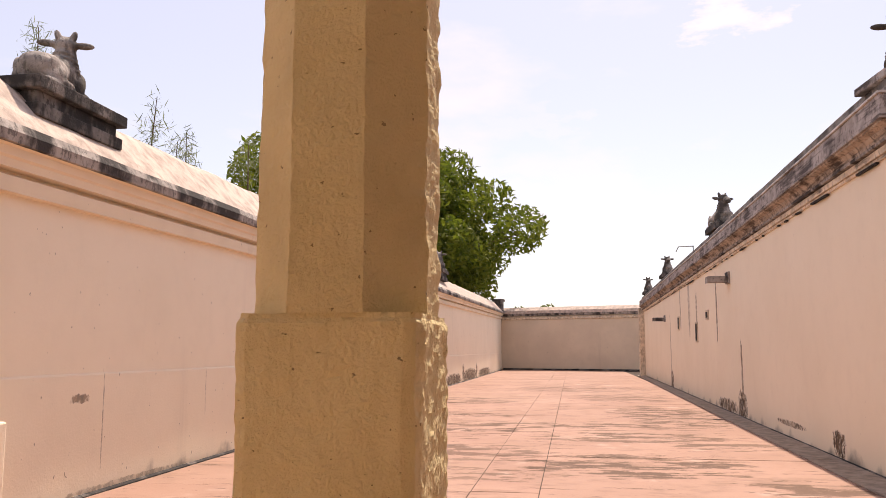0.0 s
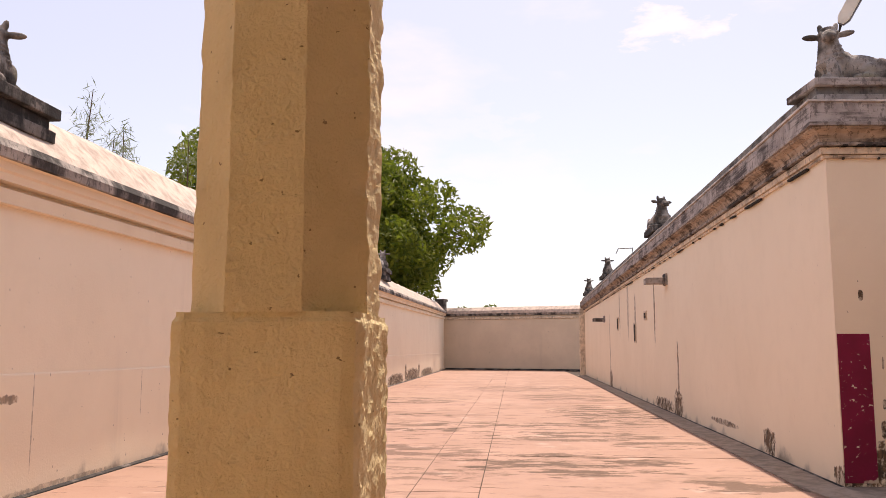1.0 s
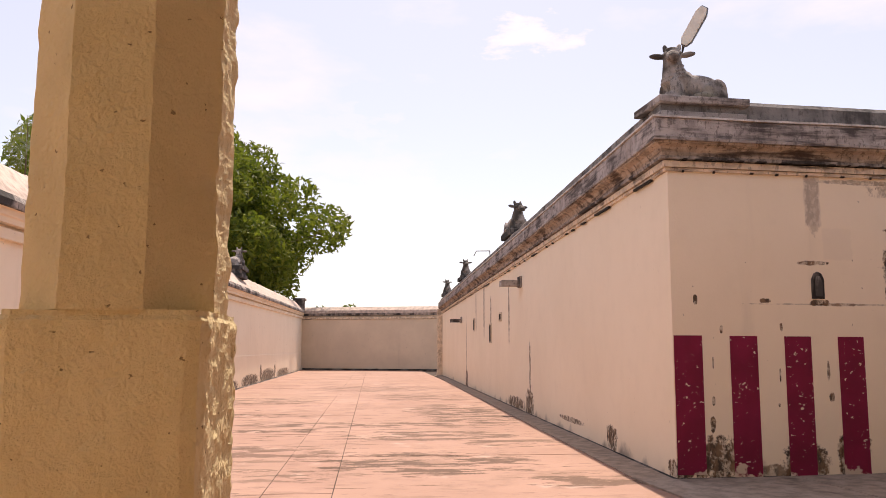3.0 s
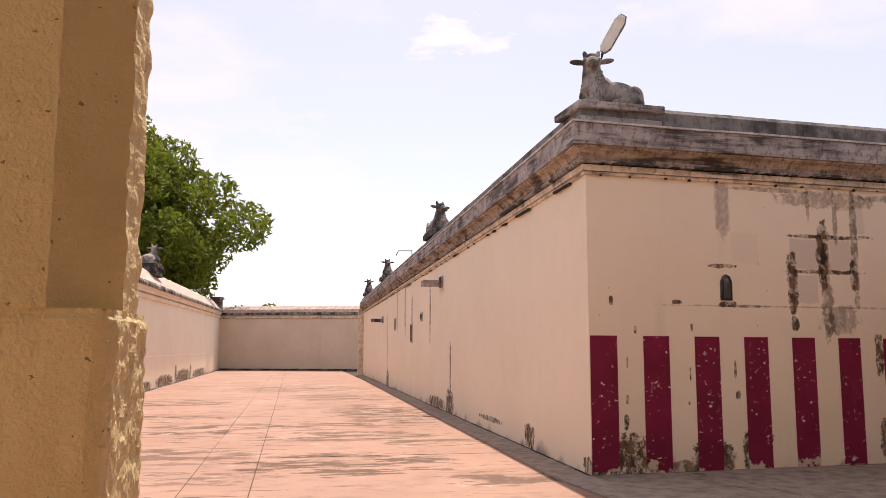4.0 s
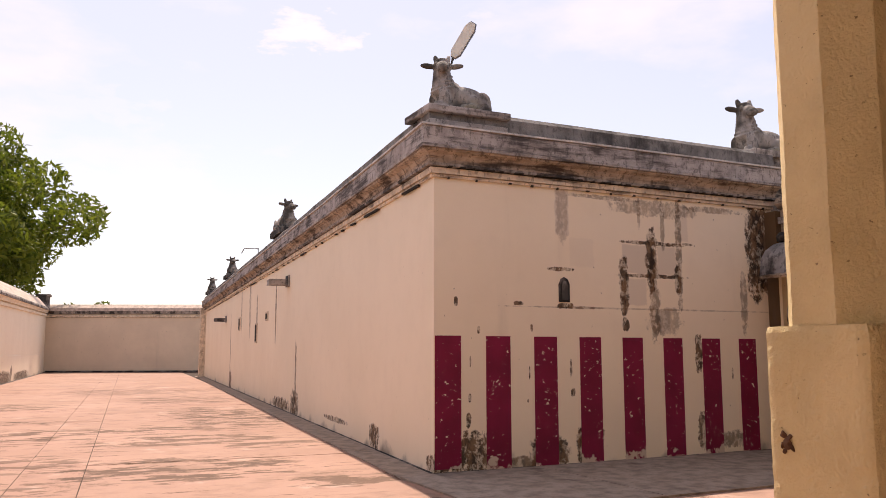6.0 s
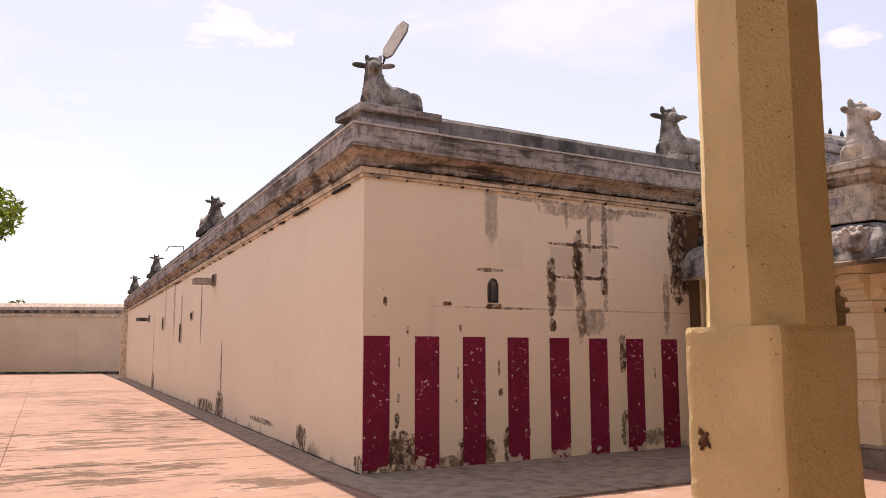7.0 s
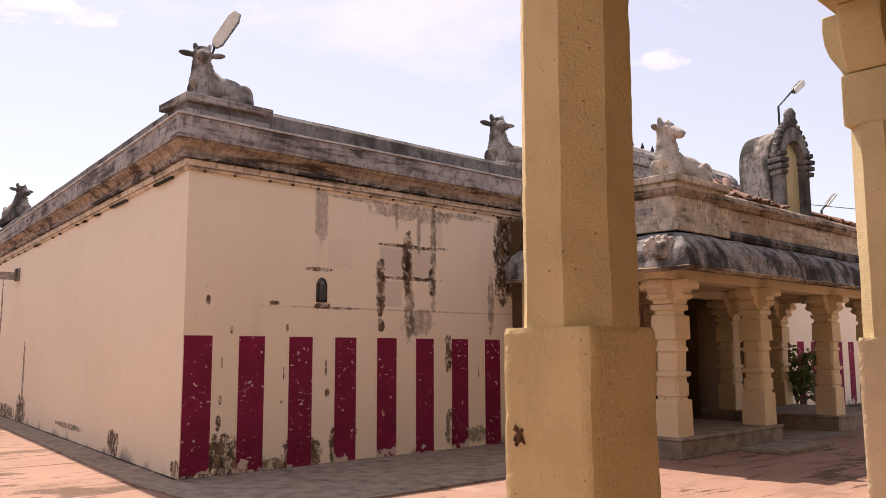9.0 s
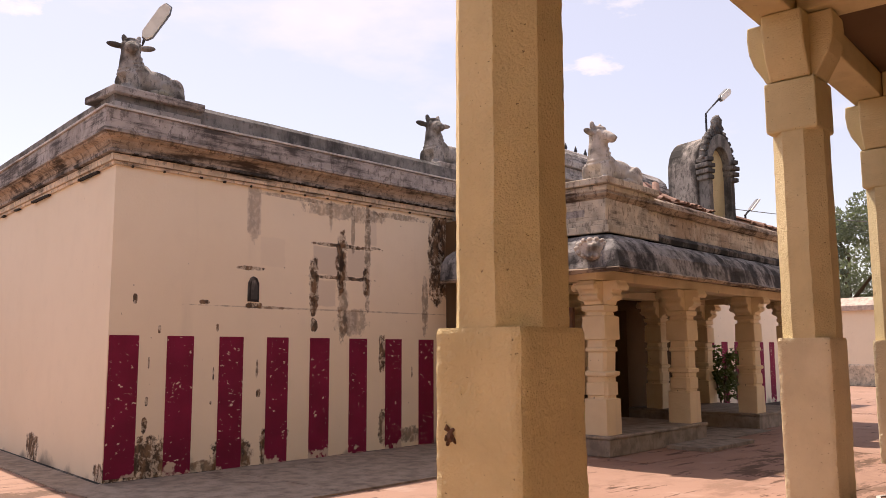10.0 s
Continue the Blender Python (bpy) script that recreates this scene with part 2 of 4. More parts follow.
m_grey = weathered("weathered_mortar", (0.42, 0.37, 0.33), (0.05, 0.045, 0.042), 0.78)
m_grey_pale = weathered("pale_weathered_mortar", (0.47, 0.425, 0.40), (0.08, 0.07, 0.066), 0.72, 0.03, (0.32, 0.275, 0.245), True)
m_black = weathered("black_mould_mortar", (0.24, 0.21, 0.19), (0.035, 0.033, 0.032), 0.95)
m_eave = weathered("streaked_eave_mortar", (0.36, 0.34, 0.33), (0.045, 0.042, 0.042), 0.75, 0.04)
m_band = weathered("stained_parapet_mortar", (0.58, 0.50, 0.42), (0.06, 0.052, 0.046), 0.82, 0.03, (0.34, 0.25, 0.18), True)
m_cove = weathered("brown_stained_mortar", (0.50, 0.40, 0.31), (0.07, 0.050, 0.038), 0.72, 0.03, (0.30, 0.22, 0.16), True)
m_porch_band = weathered("stained_white_parapet", (0.66, 0.58, 0.47), (0.085, 0.062, 0.048), 0.58, 0.03, (0.36, 0.25, 0.17), True)
m_edge = weathered("whitish_mortar_edge", (0.66, 0.62, 0.58), (0.16, 0.14, 0.13), 0.3)
m_parapet = weathered("dark_parapet_mortar", (0.24, 0.22, 0.205), (0.06, 0.055, 0.052), 0.6)
m_coping = weathered("pink_lime_coping", (0.62, 0.50, 0.42), (0.20, 0.16, 0.14), 0.12)
m_statue = weathered("weathered_statue_stone", (0.40, 0.355, 0.32), (0.07, 0.062, 0.055), 0.74, 0.035, (0.25, 0.23, 0.11))
m_statue_pale = weathered("pale_statue_stone", (0.58, 0.51, 0.45), (0.10, 0.085, 0.075), 0.5, 0.02, (0.34, 0.29, 0.22))
m_statue_dark = weathered("dark_statue_stone", (0.26, 0.24, 0.22), (0.07, 0.066, 0.062), 0.7, 0.012)
m_ochre = plaster("ochre_limewash", (0.755, 0.62, 0.36), (0.63, 0.51, 0.28), 0.18, 0.014, stucco=True)
m_ochre_pale = plaster("worn_pale_limewash", (0.78, 0.665, 0.45), (0.64, 0.53, 0.335), 0.5, 0.014, stucco=True)
m_porch = plaster("pale_yellow_limewash", (0.84, 0.71, 0.49), (0.64, 0.49, 0.30), 0.6, 0.03)
# albedo dropped to near-black so the interior's shade sits in the colour
m_inside_shade = plaster("shade_darkened_plaster", (0.15, 0.09, 0.045), (0.10, 0.06, 0.03), 0.3, 0.012)


def make_red():
    k = Mat("flaking_red_paint", 0.8)
    chip = k.ramp(k.math('ADD', k.math('MULTIPLY', k.noise(15, 6, (1, 1, 1.3), 0.62), 0.75), k.math('MULTIPLY', k.noise(2.6, 3), 0.25)), 0.60, 0.612)
    col = k.mix(k.ramp(k.noise(2.0, 4), 0.3, 0.7), (0.235, 0.015, 0.055), (0.175, 0.012, 0.04))
    col = k.mix(chip, col, (0.66, 0.53, 0.44))
    ax = k.axes()
    foot = k.math("ADD", k.math("MULTIPLY", ax[2], -2.4), k.math("MULTIPLY", k.noise(4, 5), 2.4))
    col = k.mix(k.ramp(foot, 1.05, 1.2), col, (0.60, 0.48, 0.38))
    return k.done(col, k.noise(30, 3), 0.006)


m_red = make_red()


def make_floor(name, a, b):
    k = Mat(name, 0.8)
    big, mid, fine = k.noise(0.35, 5), k.noise(2.2, 7, rough=0.65), k.noise(45, 3)
    col = k.mix(k.ramp(big, 0.3, 0.7), a, b)
    col = k.mix(k.math("MULTIPLY", k.ramp(mid, 0.5, 0.72), 0.45), col, tuple(0.62 * c for c in b))
    st = k.noise(0.62, 8, (1.0, 1.9, 1), 0.66, (3.1, 1.7, 0))
    col = k.mix(k.math("MULTIPLY", k.ramp(k.math("ADD", k.math("MULTIPLY", st, 0.72), k.math("MULTIPLY", k.noise(3.2, 8, (0.5, 2.2, 1), 0.7), 0.28)), 0.53, 0.60), 0.45), col, (0.17, 0.10, 0.066))
    col = k.mix(k.math("MULTIPLY", k.ramp(k.noise(4.0, 8, (1, 1.6, 1), 0.7), 0.60, 0.68), 0.55), col, (0.20, 0.14, 0.10))
    col = k.mix(k.math("MULTIPLY", k.ramp(k.noise(1.5, 5, shift=(5, 5, 5)), 0.6, 0.75), 0.25), col, (0.66, 0.54, 0.46))
    line = k.noise(1.6, 9, (0.55, 2.3, 1), 0.74, (1.2, 8.3, 0))
    col = k.mix(k.math("MULTIPLY", k.ramp(line, 0.585, 0.605), 0.9), col, (0.095, 0.048, 0.030))
    ax = k.axes()
    wob = k.noise(2.4, 8, (0.6, 1.4, 1), 0.75)
    torn = k.ramp(k.noise(1.9, 9, (0.6, 1.6, 1), 0.72, (4, 1, 0)), 0.485, 0.52)
    for cx, cy, rx, ry, amount in ((2.1, 19.6, 1.2, 3.2, 0.95), (0.75, 11.2, 1.5, 1.1, 1.0), (-2.9, 15.6, 2.4, 0.4, 1.0), (-3.2, 19.2, 2.0, 0.5, 1.0), (-2.0, 12.3, 1.6, 1.0, 0.7), (1.6, 26.5, 1.4, 2.2, 0.7), (-1.2, 10.2, 0.8, 0.6, 0.7), (2.4, 13.4, 0.9, 0.5, 0.8), (7.6, 8.2, 1.2, 0.4, 0.9), (11, 4.9, 1.6, 0.7, 0.9), (-0.4, 16.8, 2.2, 0.7, 0.9), (1.0, 14.6, 1.7, 0.8, 0.9), (-3.4, 24.5, 1.8, 1.6, 0.8), (0.2, 32.0, 2.6, 2.4, 0.6), (2.6, 9.6, 0.9, 0.6, 0.9), (9.2, 3.4, 1.2, 0.5, 0.7)):
        col = k.mix(k.math("MULTIPLY", torn, k.spot(ax[0], ax[1], cx, cy, rx, ry, wob, amount)), col, (0.085, 0.045, 0.026))
    rnd = k.island()
    col = k.mix(k.math("MULTIPLY", rnd, 0.16), col, (0.40, 0.27, 0.20))
    return k.done(col, k.math("ADD", k.math("MULTIPLY", fine, 0.3), mid), 0.02)


m_floor = make_floor("pink_cement_paving", (0.365, 0.222, 0.168), (0.30, 0.178, 0.131))
m_joint = Mat("dark_joint_soil", 0.95).done((0.06, 0.042, 0.032))


def simple(name, color, rough=0.6, metal=0.0, vary=0.15):
    k = Mat(name, rough)
    k.b.inputs["Metallic"].default_value = metal
    c = k.mix(k.math("MULTIPLY", k.ramp(k.noise(7, 5), 0.35, 0.7), vary * 3), color, tuple(0.6 * v for v in color))
    return k.done(c, k.noise(60, 2), 0.002, 0.3)


m_soil = simple("dry_soil", (0.30, 0.22, 0.15), 0.95)
m_metal = simple("dark_iron", (0.05, 0.05, 0.055), 0.5, 0.6)
m_lamp_white = simple("lamp_glass_cream", (0.78, 0.76, 0.70), 0.35)
m_lamp_grey = simple("lamp_housing_grey", (0.16, 0.17, 0.20), 0.45)
m_wood = simple("dark_wood", (0.12, 0.06, 0.035), 0.7)
# near-black: stands in for shade inside vents and holes; also colours the pots
m_dark = simple("near_black_fill", (0.03, 0.025, 0.02), 0.9)
m_cloth = simple("lime_green_cloth", (0.55, 0.62, 0.16), 0.9)
m_tile = simple("red_clay_tile", (0.33, 0.205, 0.16), 0.9, 0, 0.3)
m_bark = simple("brown_bark", (0.13, 0.09, 0.06), 0.95)
m_apron = weathered("grey_cement_apron", (0.37, 0.295, 0.235), (0.16, 0.12, 0.095), 0.35, 0.015)
m_stone_floor = weathered("grey_stone_slab", (0.36, 0.31, 0.26), (0.15, 0.12, 0.10), 0.3, 0.02)
m_wire = simple("grey_wire", (0.2, 0.2, 0.2), 0.5)


def leafy(name, a, b, trans=0.35):
    k = Mat(name, 0.55)
    rnd = k.t.nodes.new("ShaderNodeNewGeometry").outputs["Random Per Island"]
    col = k.mix(rnd, a, b)
    k.done(col)
    tr = k.t.nodes.new("ShaderNodeBsdfTranslucent")
    k.link(k.mix(0.5, col, (0.22, 0.30, 0.03)), tr.inputs["Color"])
    ms = k.t.nodes.new("ShaderNodeMixShader")
    ms.inputs["Fac"].default_value = trans
    k.link(k.b.outputs[0], ms.inputs[1])
    k.link(tr.outputs[0], ms.inputs[2])
    k.link(ms.outputs[0], k.t.nodes["Material Output"].inputs["Surface"])
    return k.m


m_leaf = leafy("green_leaves", (0.028, 0.060, 0.006), (0.19, 0.215, 0.026))
m_leaf_dull = leafy("dull_green_leaves", (0.05, 0.07, 0.03), (0.12, 0.14, 0.06))
m_leaf_wisp = leafy("grey_green_needles", (0.13, 0.15, 0.12), (0.24, 0.26, 0.22))


# ---- mesh helpers ----
def part(name, bm, material, parent=None, label="", smooth=False, matrix=None, bevel=0.0):
    """Links a bmesh as one mesh object, under a thing or part."""
    bmesh.ops.recalc_face_normals(bm, faces=bm.faces[:])
    me = bpy.data.meshes.new(name)
    bm.to_mesh(me)
    bm.free()
    me.materials.append(material)
    if smooth:
        for p in me.polygons:
            p.use_smooth = True
    ob = new(name, me)
    if parent:
        ob.parent = parent
    if matrix is not None:
        ob.matrix_local = matrix
    if bevel:
        b = ob.modifiers.new("bevel", "BEVEL")
        b.width, b.segments, b.limit_method = bevel, 2, "ANGLE"
    if label:
        ob["label"] = label
    return ob


def thing(name, m, label, category, group="", kind=""):
    ob = new(name)
    ob.empty_display_size = 0.2
    ob.matrix_world = m
    return tagged(ob, label, category, group, kind)


def add_box(bm, x0, x1, y0, y1, z0, z1, m=None):
    vs = [bm.verts.new((x, y, z)) for z in (z0, z1) for x, y in ((x0, y0), (x1, y0), (x1, y1), (x0, y1))]
    for f in ((0, 3, 2, 1), (4, 5, 6, 7), (0, 1, 5, 4), (1, 2, 6, 5), (2, 3, 7, 6), (3, 0, 4, 7)):
        bm.faces.new([vs[i] for i in f])
    if m is not None:
        bmesh.ops.transform(bm, matrix=m, verts=vs)
    return vs


def box(x0, x1, y0, y1, z0, z1, m=None):
    bm = bmesh.new()
    add_box(bm, x0, x1, y0, y1, z0, z1, m)
    return bm


def add_loft(bm, rings, caps=True):
    """Rings of equal length, joined one to the next."""
    rows = [[bm.verts.new(v) for v in r] for r in rings]
    n = len(rows[0])
    for a, b in zip(rows, rows[1:]):
        for i in range(n):
            bm.faces.new((a[i], a[(i + 1) % n], b[(i + 1) % n], b[i]))
    if caps:
        bm.faces.new(rows[0][::-1])
        bm.faces.new(rows[-1])
    return rows


def ring(n, rx, ry, z, cx=0.0, cy=0.0, turn=0.0):
    return [(cx + rx * math.cos(turn + 2 * math.pi * i / n), cy + ry * math.sin(turn + 2 * math.pi * i / n), z) for i in range(n)]


def square(half, z, turn=0.0, hy=None):
    hy = half if hy is None else hy
    c, s = math.cos(turn), math.sin(turn)
    return [(x * c - y * s, x * s + y * c, z) for x, y in ((-half, -hy), (half, -hy), (half, hy), (-half, hy))]


def sweep(path, profile, rise=None, steps=None):
    """A solid of the given section (out, z) run along a plan line; out is to the right of the line's run. rise: metres added to z at each point where z > 2."""
    pts = [Vector(p) for p in path]
    rise = rise or [0.0] * len(pts)
    if steps:
        fine, lift = [], []
        for (a, b), (ra, rb) in zip(zip(pts, pts[1:]), zip(rise, rise[1:])):
            k = max(1, int((b - a).length / steps))
            for i in range(k):
                fine.append(a.lerp(b, i / k)), lift.append(ra + (rb - ra) * i / k)
        pts, rise = fine + [pts[-1]], lift + [rise[-1]]
    rings = []
    for i, p in enumerate(pts):
        ds = [(pts[j + 1] - pts[j]).normalized() for j in (i - 1, i) if 0 <= j < len(pts) - 1]
        ns = [Vector((d.y, -d.x)) for d in ds]
        n = ns[0] if len(ns) == 1 else (ns[0] + ns[1]) / (1 + ns[0].dot(ns[1]))
        rings.append([(p.x + n.x * o, p.y + n.y * o, z + (rise[i] if z > 2 else 0)) for o, z in profile])
    bm = bmesh.new()
    add_loft(bm, rings)
    return bm


def roughen(bm, amount, scale, seed=0.0):
    for v in bm.verts:
        v.co += Vector((noise.noise(v.co * scale + Vector((seed, 0, 0))), noise.noise(v.co * scale + Vector((0, seed + 9, 0))), 0.5 * noise.noise(v.co * scale + Vector((0, 4, seed))))) * amount
    return bm


def add_ball(bm, c, r, seg=14, turn=None):
    m = Matrix.Translation(c) @ (turn or Matrix()) @ Matrix.Diagonal((*r, 1))
    bmesh.ops.create_uvsphere(bm, u_segments=seg, v_segments=seg // 2 + 2, radius=1, matrix=m)


def tube(points, radii, n=8):
    bm = bmesh.new()
    pts = [Vector(p) for p in points]
    rings = []
    for i, p in enumerate(pts):
        d = (pts[min(i + 1, len(pts) - 1)] - pts[max(i - 1, 0)]).normalized()
        u = d.orthogonal().normalized()
        v = d.cross(u)
        rings.append([p + (u * math.cos(2 * math.pi * k / n) + v * math.sin(2 * math.pi * k / n)) * radii[i] for k in range(n)])
    add_loft(bm, rings)
    return bm


# ---- ground ----
part("ground", box(-900, 900, -300, 1500, -0.6, -0.012), m_soil).update_tag()
tagged(bpy.data.objects["ground"], "dry bare earth beyond the temple court", "ground", kind="structure")
court = tagged(part("floor", box(-5.6, 40, -4, 66, -0.011, -0.004), m_joint), "pink cement paving of the court with stained slabs", "floor", kind="structure")

# ---- compound wall along the west side ----
LEFT_FAR, LEFT_NEAR = (-5.32, 64.0), (-5.08, -4.0)


def left_x(y):
    return -5.08 - 0.24 * (y + 4) / 68


RISE = 0.0165
west_path = [LEFT_NEAR, LEFT_FAR]
west_rise = [RISE * -8.0, RISE * 58.0]
west = tagged(part("wall_west", sweep(west_path, [(0, 0), (0, 3.24), (-0.55, 3.24), (-0.55, 0)], west_rise, 2.0), m_wall_w), "cream plastered compound wall with a faint dado line", "wall", kind="structure")
part("dado", sweep(west_path, [(-0.01, 0.0), (0.02, 0.0), (0.02, 1.235), (0.012, 1.25), (-0.01, 1.262)]), m_wall_w, west)
part("lower_moulding", sweep(west_path, [(0, 2.88), (0.085, 2.885), (0.09, 3.03), (0.04, 3.05), (0.0, 3.06)], west_rise), m_moulding, west)
part("upper_moulding", sweep(west_path, [(0, 3.09), (0.13, 3.095), (0.14, 3.17), (0.17, 3.19), (0.18, 3.265), (0.22, 3.28), (-0.55, 3.28), (-0.55, 3.09)], west_rise), m_moulding, west)
part("fascia", roughen(sweep(west_path, [(0.0, 3.285), (0.26, 3.285), (0.27, 3.38), (0.22, 3.47), (-0.55, 3.47), (-0.55, 3.285)], west_rise, 0.7), 0.02, 1.2), m_grey, west, "black-streaked drip edge")
part("coping", roughen(sweep(west_path, [(0.17, 3.475), (0.06, 3.60), (-0.30, 4.02), (-0.44, 4.12), (-0.80, 3.72), (-0.80, 3.475)], west_rise, 0.35), 0.055, 2.1), m_coping, west, "sunlit sloping lime coping")
tagged(part("plinth_block", roughen(box(-5.06, -4.86, 4.4, 6.5, 0, 0.89), 0.015, 1.0), m_wall, bevel=0.02), "low plastered block against the compound wall", "block")
part("drain_edge", sweep([(-5.02, -4), (-5.22, 63.5)], [(0, 0), (0.05, 0.0), (0.05, 0.012), (0, 0.03)]), m_black, west)

# ---- far wall ----
north_path = [(-5.4, 62.5), (6.2, 58.6)]
north = tagged(part("wall_north", sweep(north_path, [(0, 0), (0, 4.0), (-0.5, 4.0), (-0.5, 0)]), m_wall_shady), "plaster wall closing the far end of the court, shade in its colour", "wall", kind="structure")
part("lower_moulding", sweep(north_path, [(0, 3.72), (0.10, 3.76), (0.12, 3.92), (0, 3.94)]), m_trim, north)
part("upper_moulding", sweep(north_path, [(0, 4.0), (0.16, 4.02), (0.2, 4.18), (-0.5, 4.18), (-0.5, 4.0)]), m_grey, north)
part("coping", sweep(north_path, [(0.22, 4.185), (0.18, 4.40), (-0.2, 4.66), (-0.6, 4.40), (-0.6, 4.185)]), m_coping, north)
part("damp_foot", sweep([(-5.2, 62.35), (5.2, 58.85)], [(0, 0), (0.03, 0), (0.03, 0.10), (0.0, 0.12)]), m_black, north)

# ---- shrine building: long west side and striped south front ----
AX, BY = 3.52, 9.45
TB = radians(4.4)
FRONT = pose(AX, BY, 0, 0, 0, math.degrees(TB))      # x runs along the front, -y faces the court
SKEW, YEND = 0.0157, 49.0                            # the long side runs slightly off the y axis
FL = 5.8                                             # length of the striped front
b_end = FRONT @ Vector((FL, 0, 0))
shrine = thing("shrine_building", pose(0, 0, 0), "cream plastered shrine hall with red-striped front and mouldy cornice", "building")


def side_x(y):
    return AX + SKEW * (y - BY)


path_l = [(side_x(YEND), YEND), (AX, BY), (b_end.x, b_end.y)]


def prism(points, z0, z1):
    bm = bmesh.new()
    add_loft(bm, [[(x, y, z) for x, y in points] for z in (z0, z1)])
    return bm


part("side_wall", prism([(AX, BY + 0.002), (AX + 0.5, BY + 0.56), (side_x(YEND) + 0.5, YEND), (side_x(YEND), YEND)], 0, 3.7), m_wall_a, shrine)
part("front_wall", prism([(0, 0), (FL, 0), (FL, 0.5), (0.54, 0.5)], 0, 3.7), m_wall_b, shrine, matrix=FRONT)
part("lower_fillet", roughen(sweep(path_l, [(-0.1, 3.655), (0.035, 3.66), (0.04, 3.695), (-0.1, 3.70)], None, 0.5), 0.004, 3), m_trim, shrine, "cream fillet with black pits")
part("moulding_band", roughen(sweep(path_l, [(-0.1, 3.703), (0.065, 3.703), (0.07, 3.775), (-0.1, 3.785)], None, 0.5), 0.004, 3), m_trim, shrine, "cream cornice band streaked with mould")
part("upper_fillet", roughen(sweep(path_l, [(-0.1, 3.79), (0.115, 3.79), (0.12, 3.825), (-0.1, 3.83)], None, 0.5), 0.005, 3), m_grey, shrine)
part("cove", roughen(sweep(path_l, [(-0.2, 3.835), (0.085, 3.835), (0.095, 3.88), (0.13, 3.93), (0.20, 3.965), (0.205, 3.988), (-0.2, 3.988)], None, 0.5), 0.008, 1.8), m_cove, shrine, "brown weathered cove under the drip edge")
part("fascia", roughen(sweep(path_l, [(-0.2, 3.992), (0.235, 3.992), (0.24, 4.03), (0.225, 4.04), (0.222, 4.255), (-0.2, 4.258)], None, 0.5), 0.010, 1.3), m_grey_pale, shrine, "pale grey weathered cornice band")
part("drip_edge", roughen(sweep(path_l, [(-0.2, 4.261), (0.245, 4.261), (0.245, 4.285), (-0.2, 4.30)], None, 0.5), 0.010, 1.3), m_edge, shrine, "whitish top edge of the cornice")
part("parapet", roughen(sweep(path_l, [(-0.3, 4.303), (0.10, 4.303), (0.09, 4.50), (0.03, 4.56), (-0.32, 4.56)], None, 0.5), 0.014, 1.1), m_parapet, shrine, "blackened low parapet")
part("drain_gap", sweep(path_l, [(-0.01, -0.003), (0.035, -0.003), (0.03, 0.008), (-0.01, 0.03)]), m_black, shrine, "dark gap along the foot of the wall")
part("roof_deck", sweep([(AX + 6.4, YEND), (AX + 6.4, BY + 0.7)], [(-0.1, 4.15), (-0.1, 4.25), (5.6, 4.25), (5.6, 4.15)]), m_grey_pale, shrine)
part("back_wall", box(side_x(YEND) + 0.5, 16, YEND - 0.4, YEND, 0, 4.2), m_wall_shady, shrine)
part("return_wall", roughen(box(FL + 0.005, FL + 1.9, 0.08, 0.7, 0, 4.5), 0.01, 2), m_band, shrine, "mould-blackened return wall beside the porch", matrix=FRONT)
# near-black blocks for cornice drain holes and pits; on the long side, black dirt
rng = random.Random(4)
for i in range(14):
    s = 0.2 + i * 0.41 + rng.uniform(-0.05, 0.05)
    part("cornice_mark", box(s, s + rng.uniform(0.02, 0.05), -0.046, -0.02, 3.645 + rng.uniform(-0.008, 0.008), 3.668), m_dark, shrine, matrix=FRONT)
for i in range(44):
    y = 9.9 + i * 0.86 + rng.uniform(-0.3, 0.3)
    part("cornice_mark", roughen(box(side_x(y) - 0.05, side_x(y) - 0.012, y, y + rng.choice((0.06, 0.12, 0.3, 0.7)) * rng.uniform(0.7, 1.3), 3.638 + rng.uniform(-0.008, 0.008), 3.662), 0.012, 5), m_dark, shrine)
for i in range(34):
    s = 0.1 + i * 0.168 + rng.uniform(-0.07, 0.07)
    part("cornice_mark", box(s, s + rng.uniform(0.015, 0.09), -0.125, -0.06, 3.782 + rng.uniform(-0.006, 0.004), 3.797), m_dark, shrine, matrix=FRONT)
# red stripes
for k in range(8):
    s0 = 0.01 + k * 0.712
    part("painted_stripe", box(s0, s0 + 0.358 - 0.003 * k, -0.005, 0.0, 0.0 if k else 0.06, 1.675 - 0.003 * k), m_red, shrine, matrix=FRONT)
# niche in the front: raised dark plates, the recess's shade put into their colour
bm = bmesh.new()
add_loft(bm, [[(1.915 + 0.8 * x, y, 2.13 + z) for x, z in ((-0.105, 0), (0.105, 0), (0.105, 0.24), (0.07, 0.31), (0.0, 0.335), (-0.07, 0.31), (-0.105, 0.24))] for y in (-0.012, 0.02)])
niche = part("niche", roughen(bm, 0.012, 9), m_black, shrine, "small lamp niche, a raised plate coloured dark for its recess shade", matrix=FRONT)
bm = bmesh.new()
add_loft(bm, [[(1.915 + 0.8 * x, y, 2.16 + z) for x, z in ((-0.05, 0), (0.07, 0), (0.07, 0.18), (0.03, 0.25), (-0.03, 0.25), (-0.05, 0.18))] for y in (-0.02, -0.013)])
part("niche_back", bm, m_statue_dark, niche)
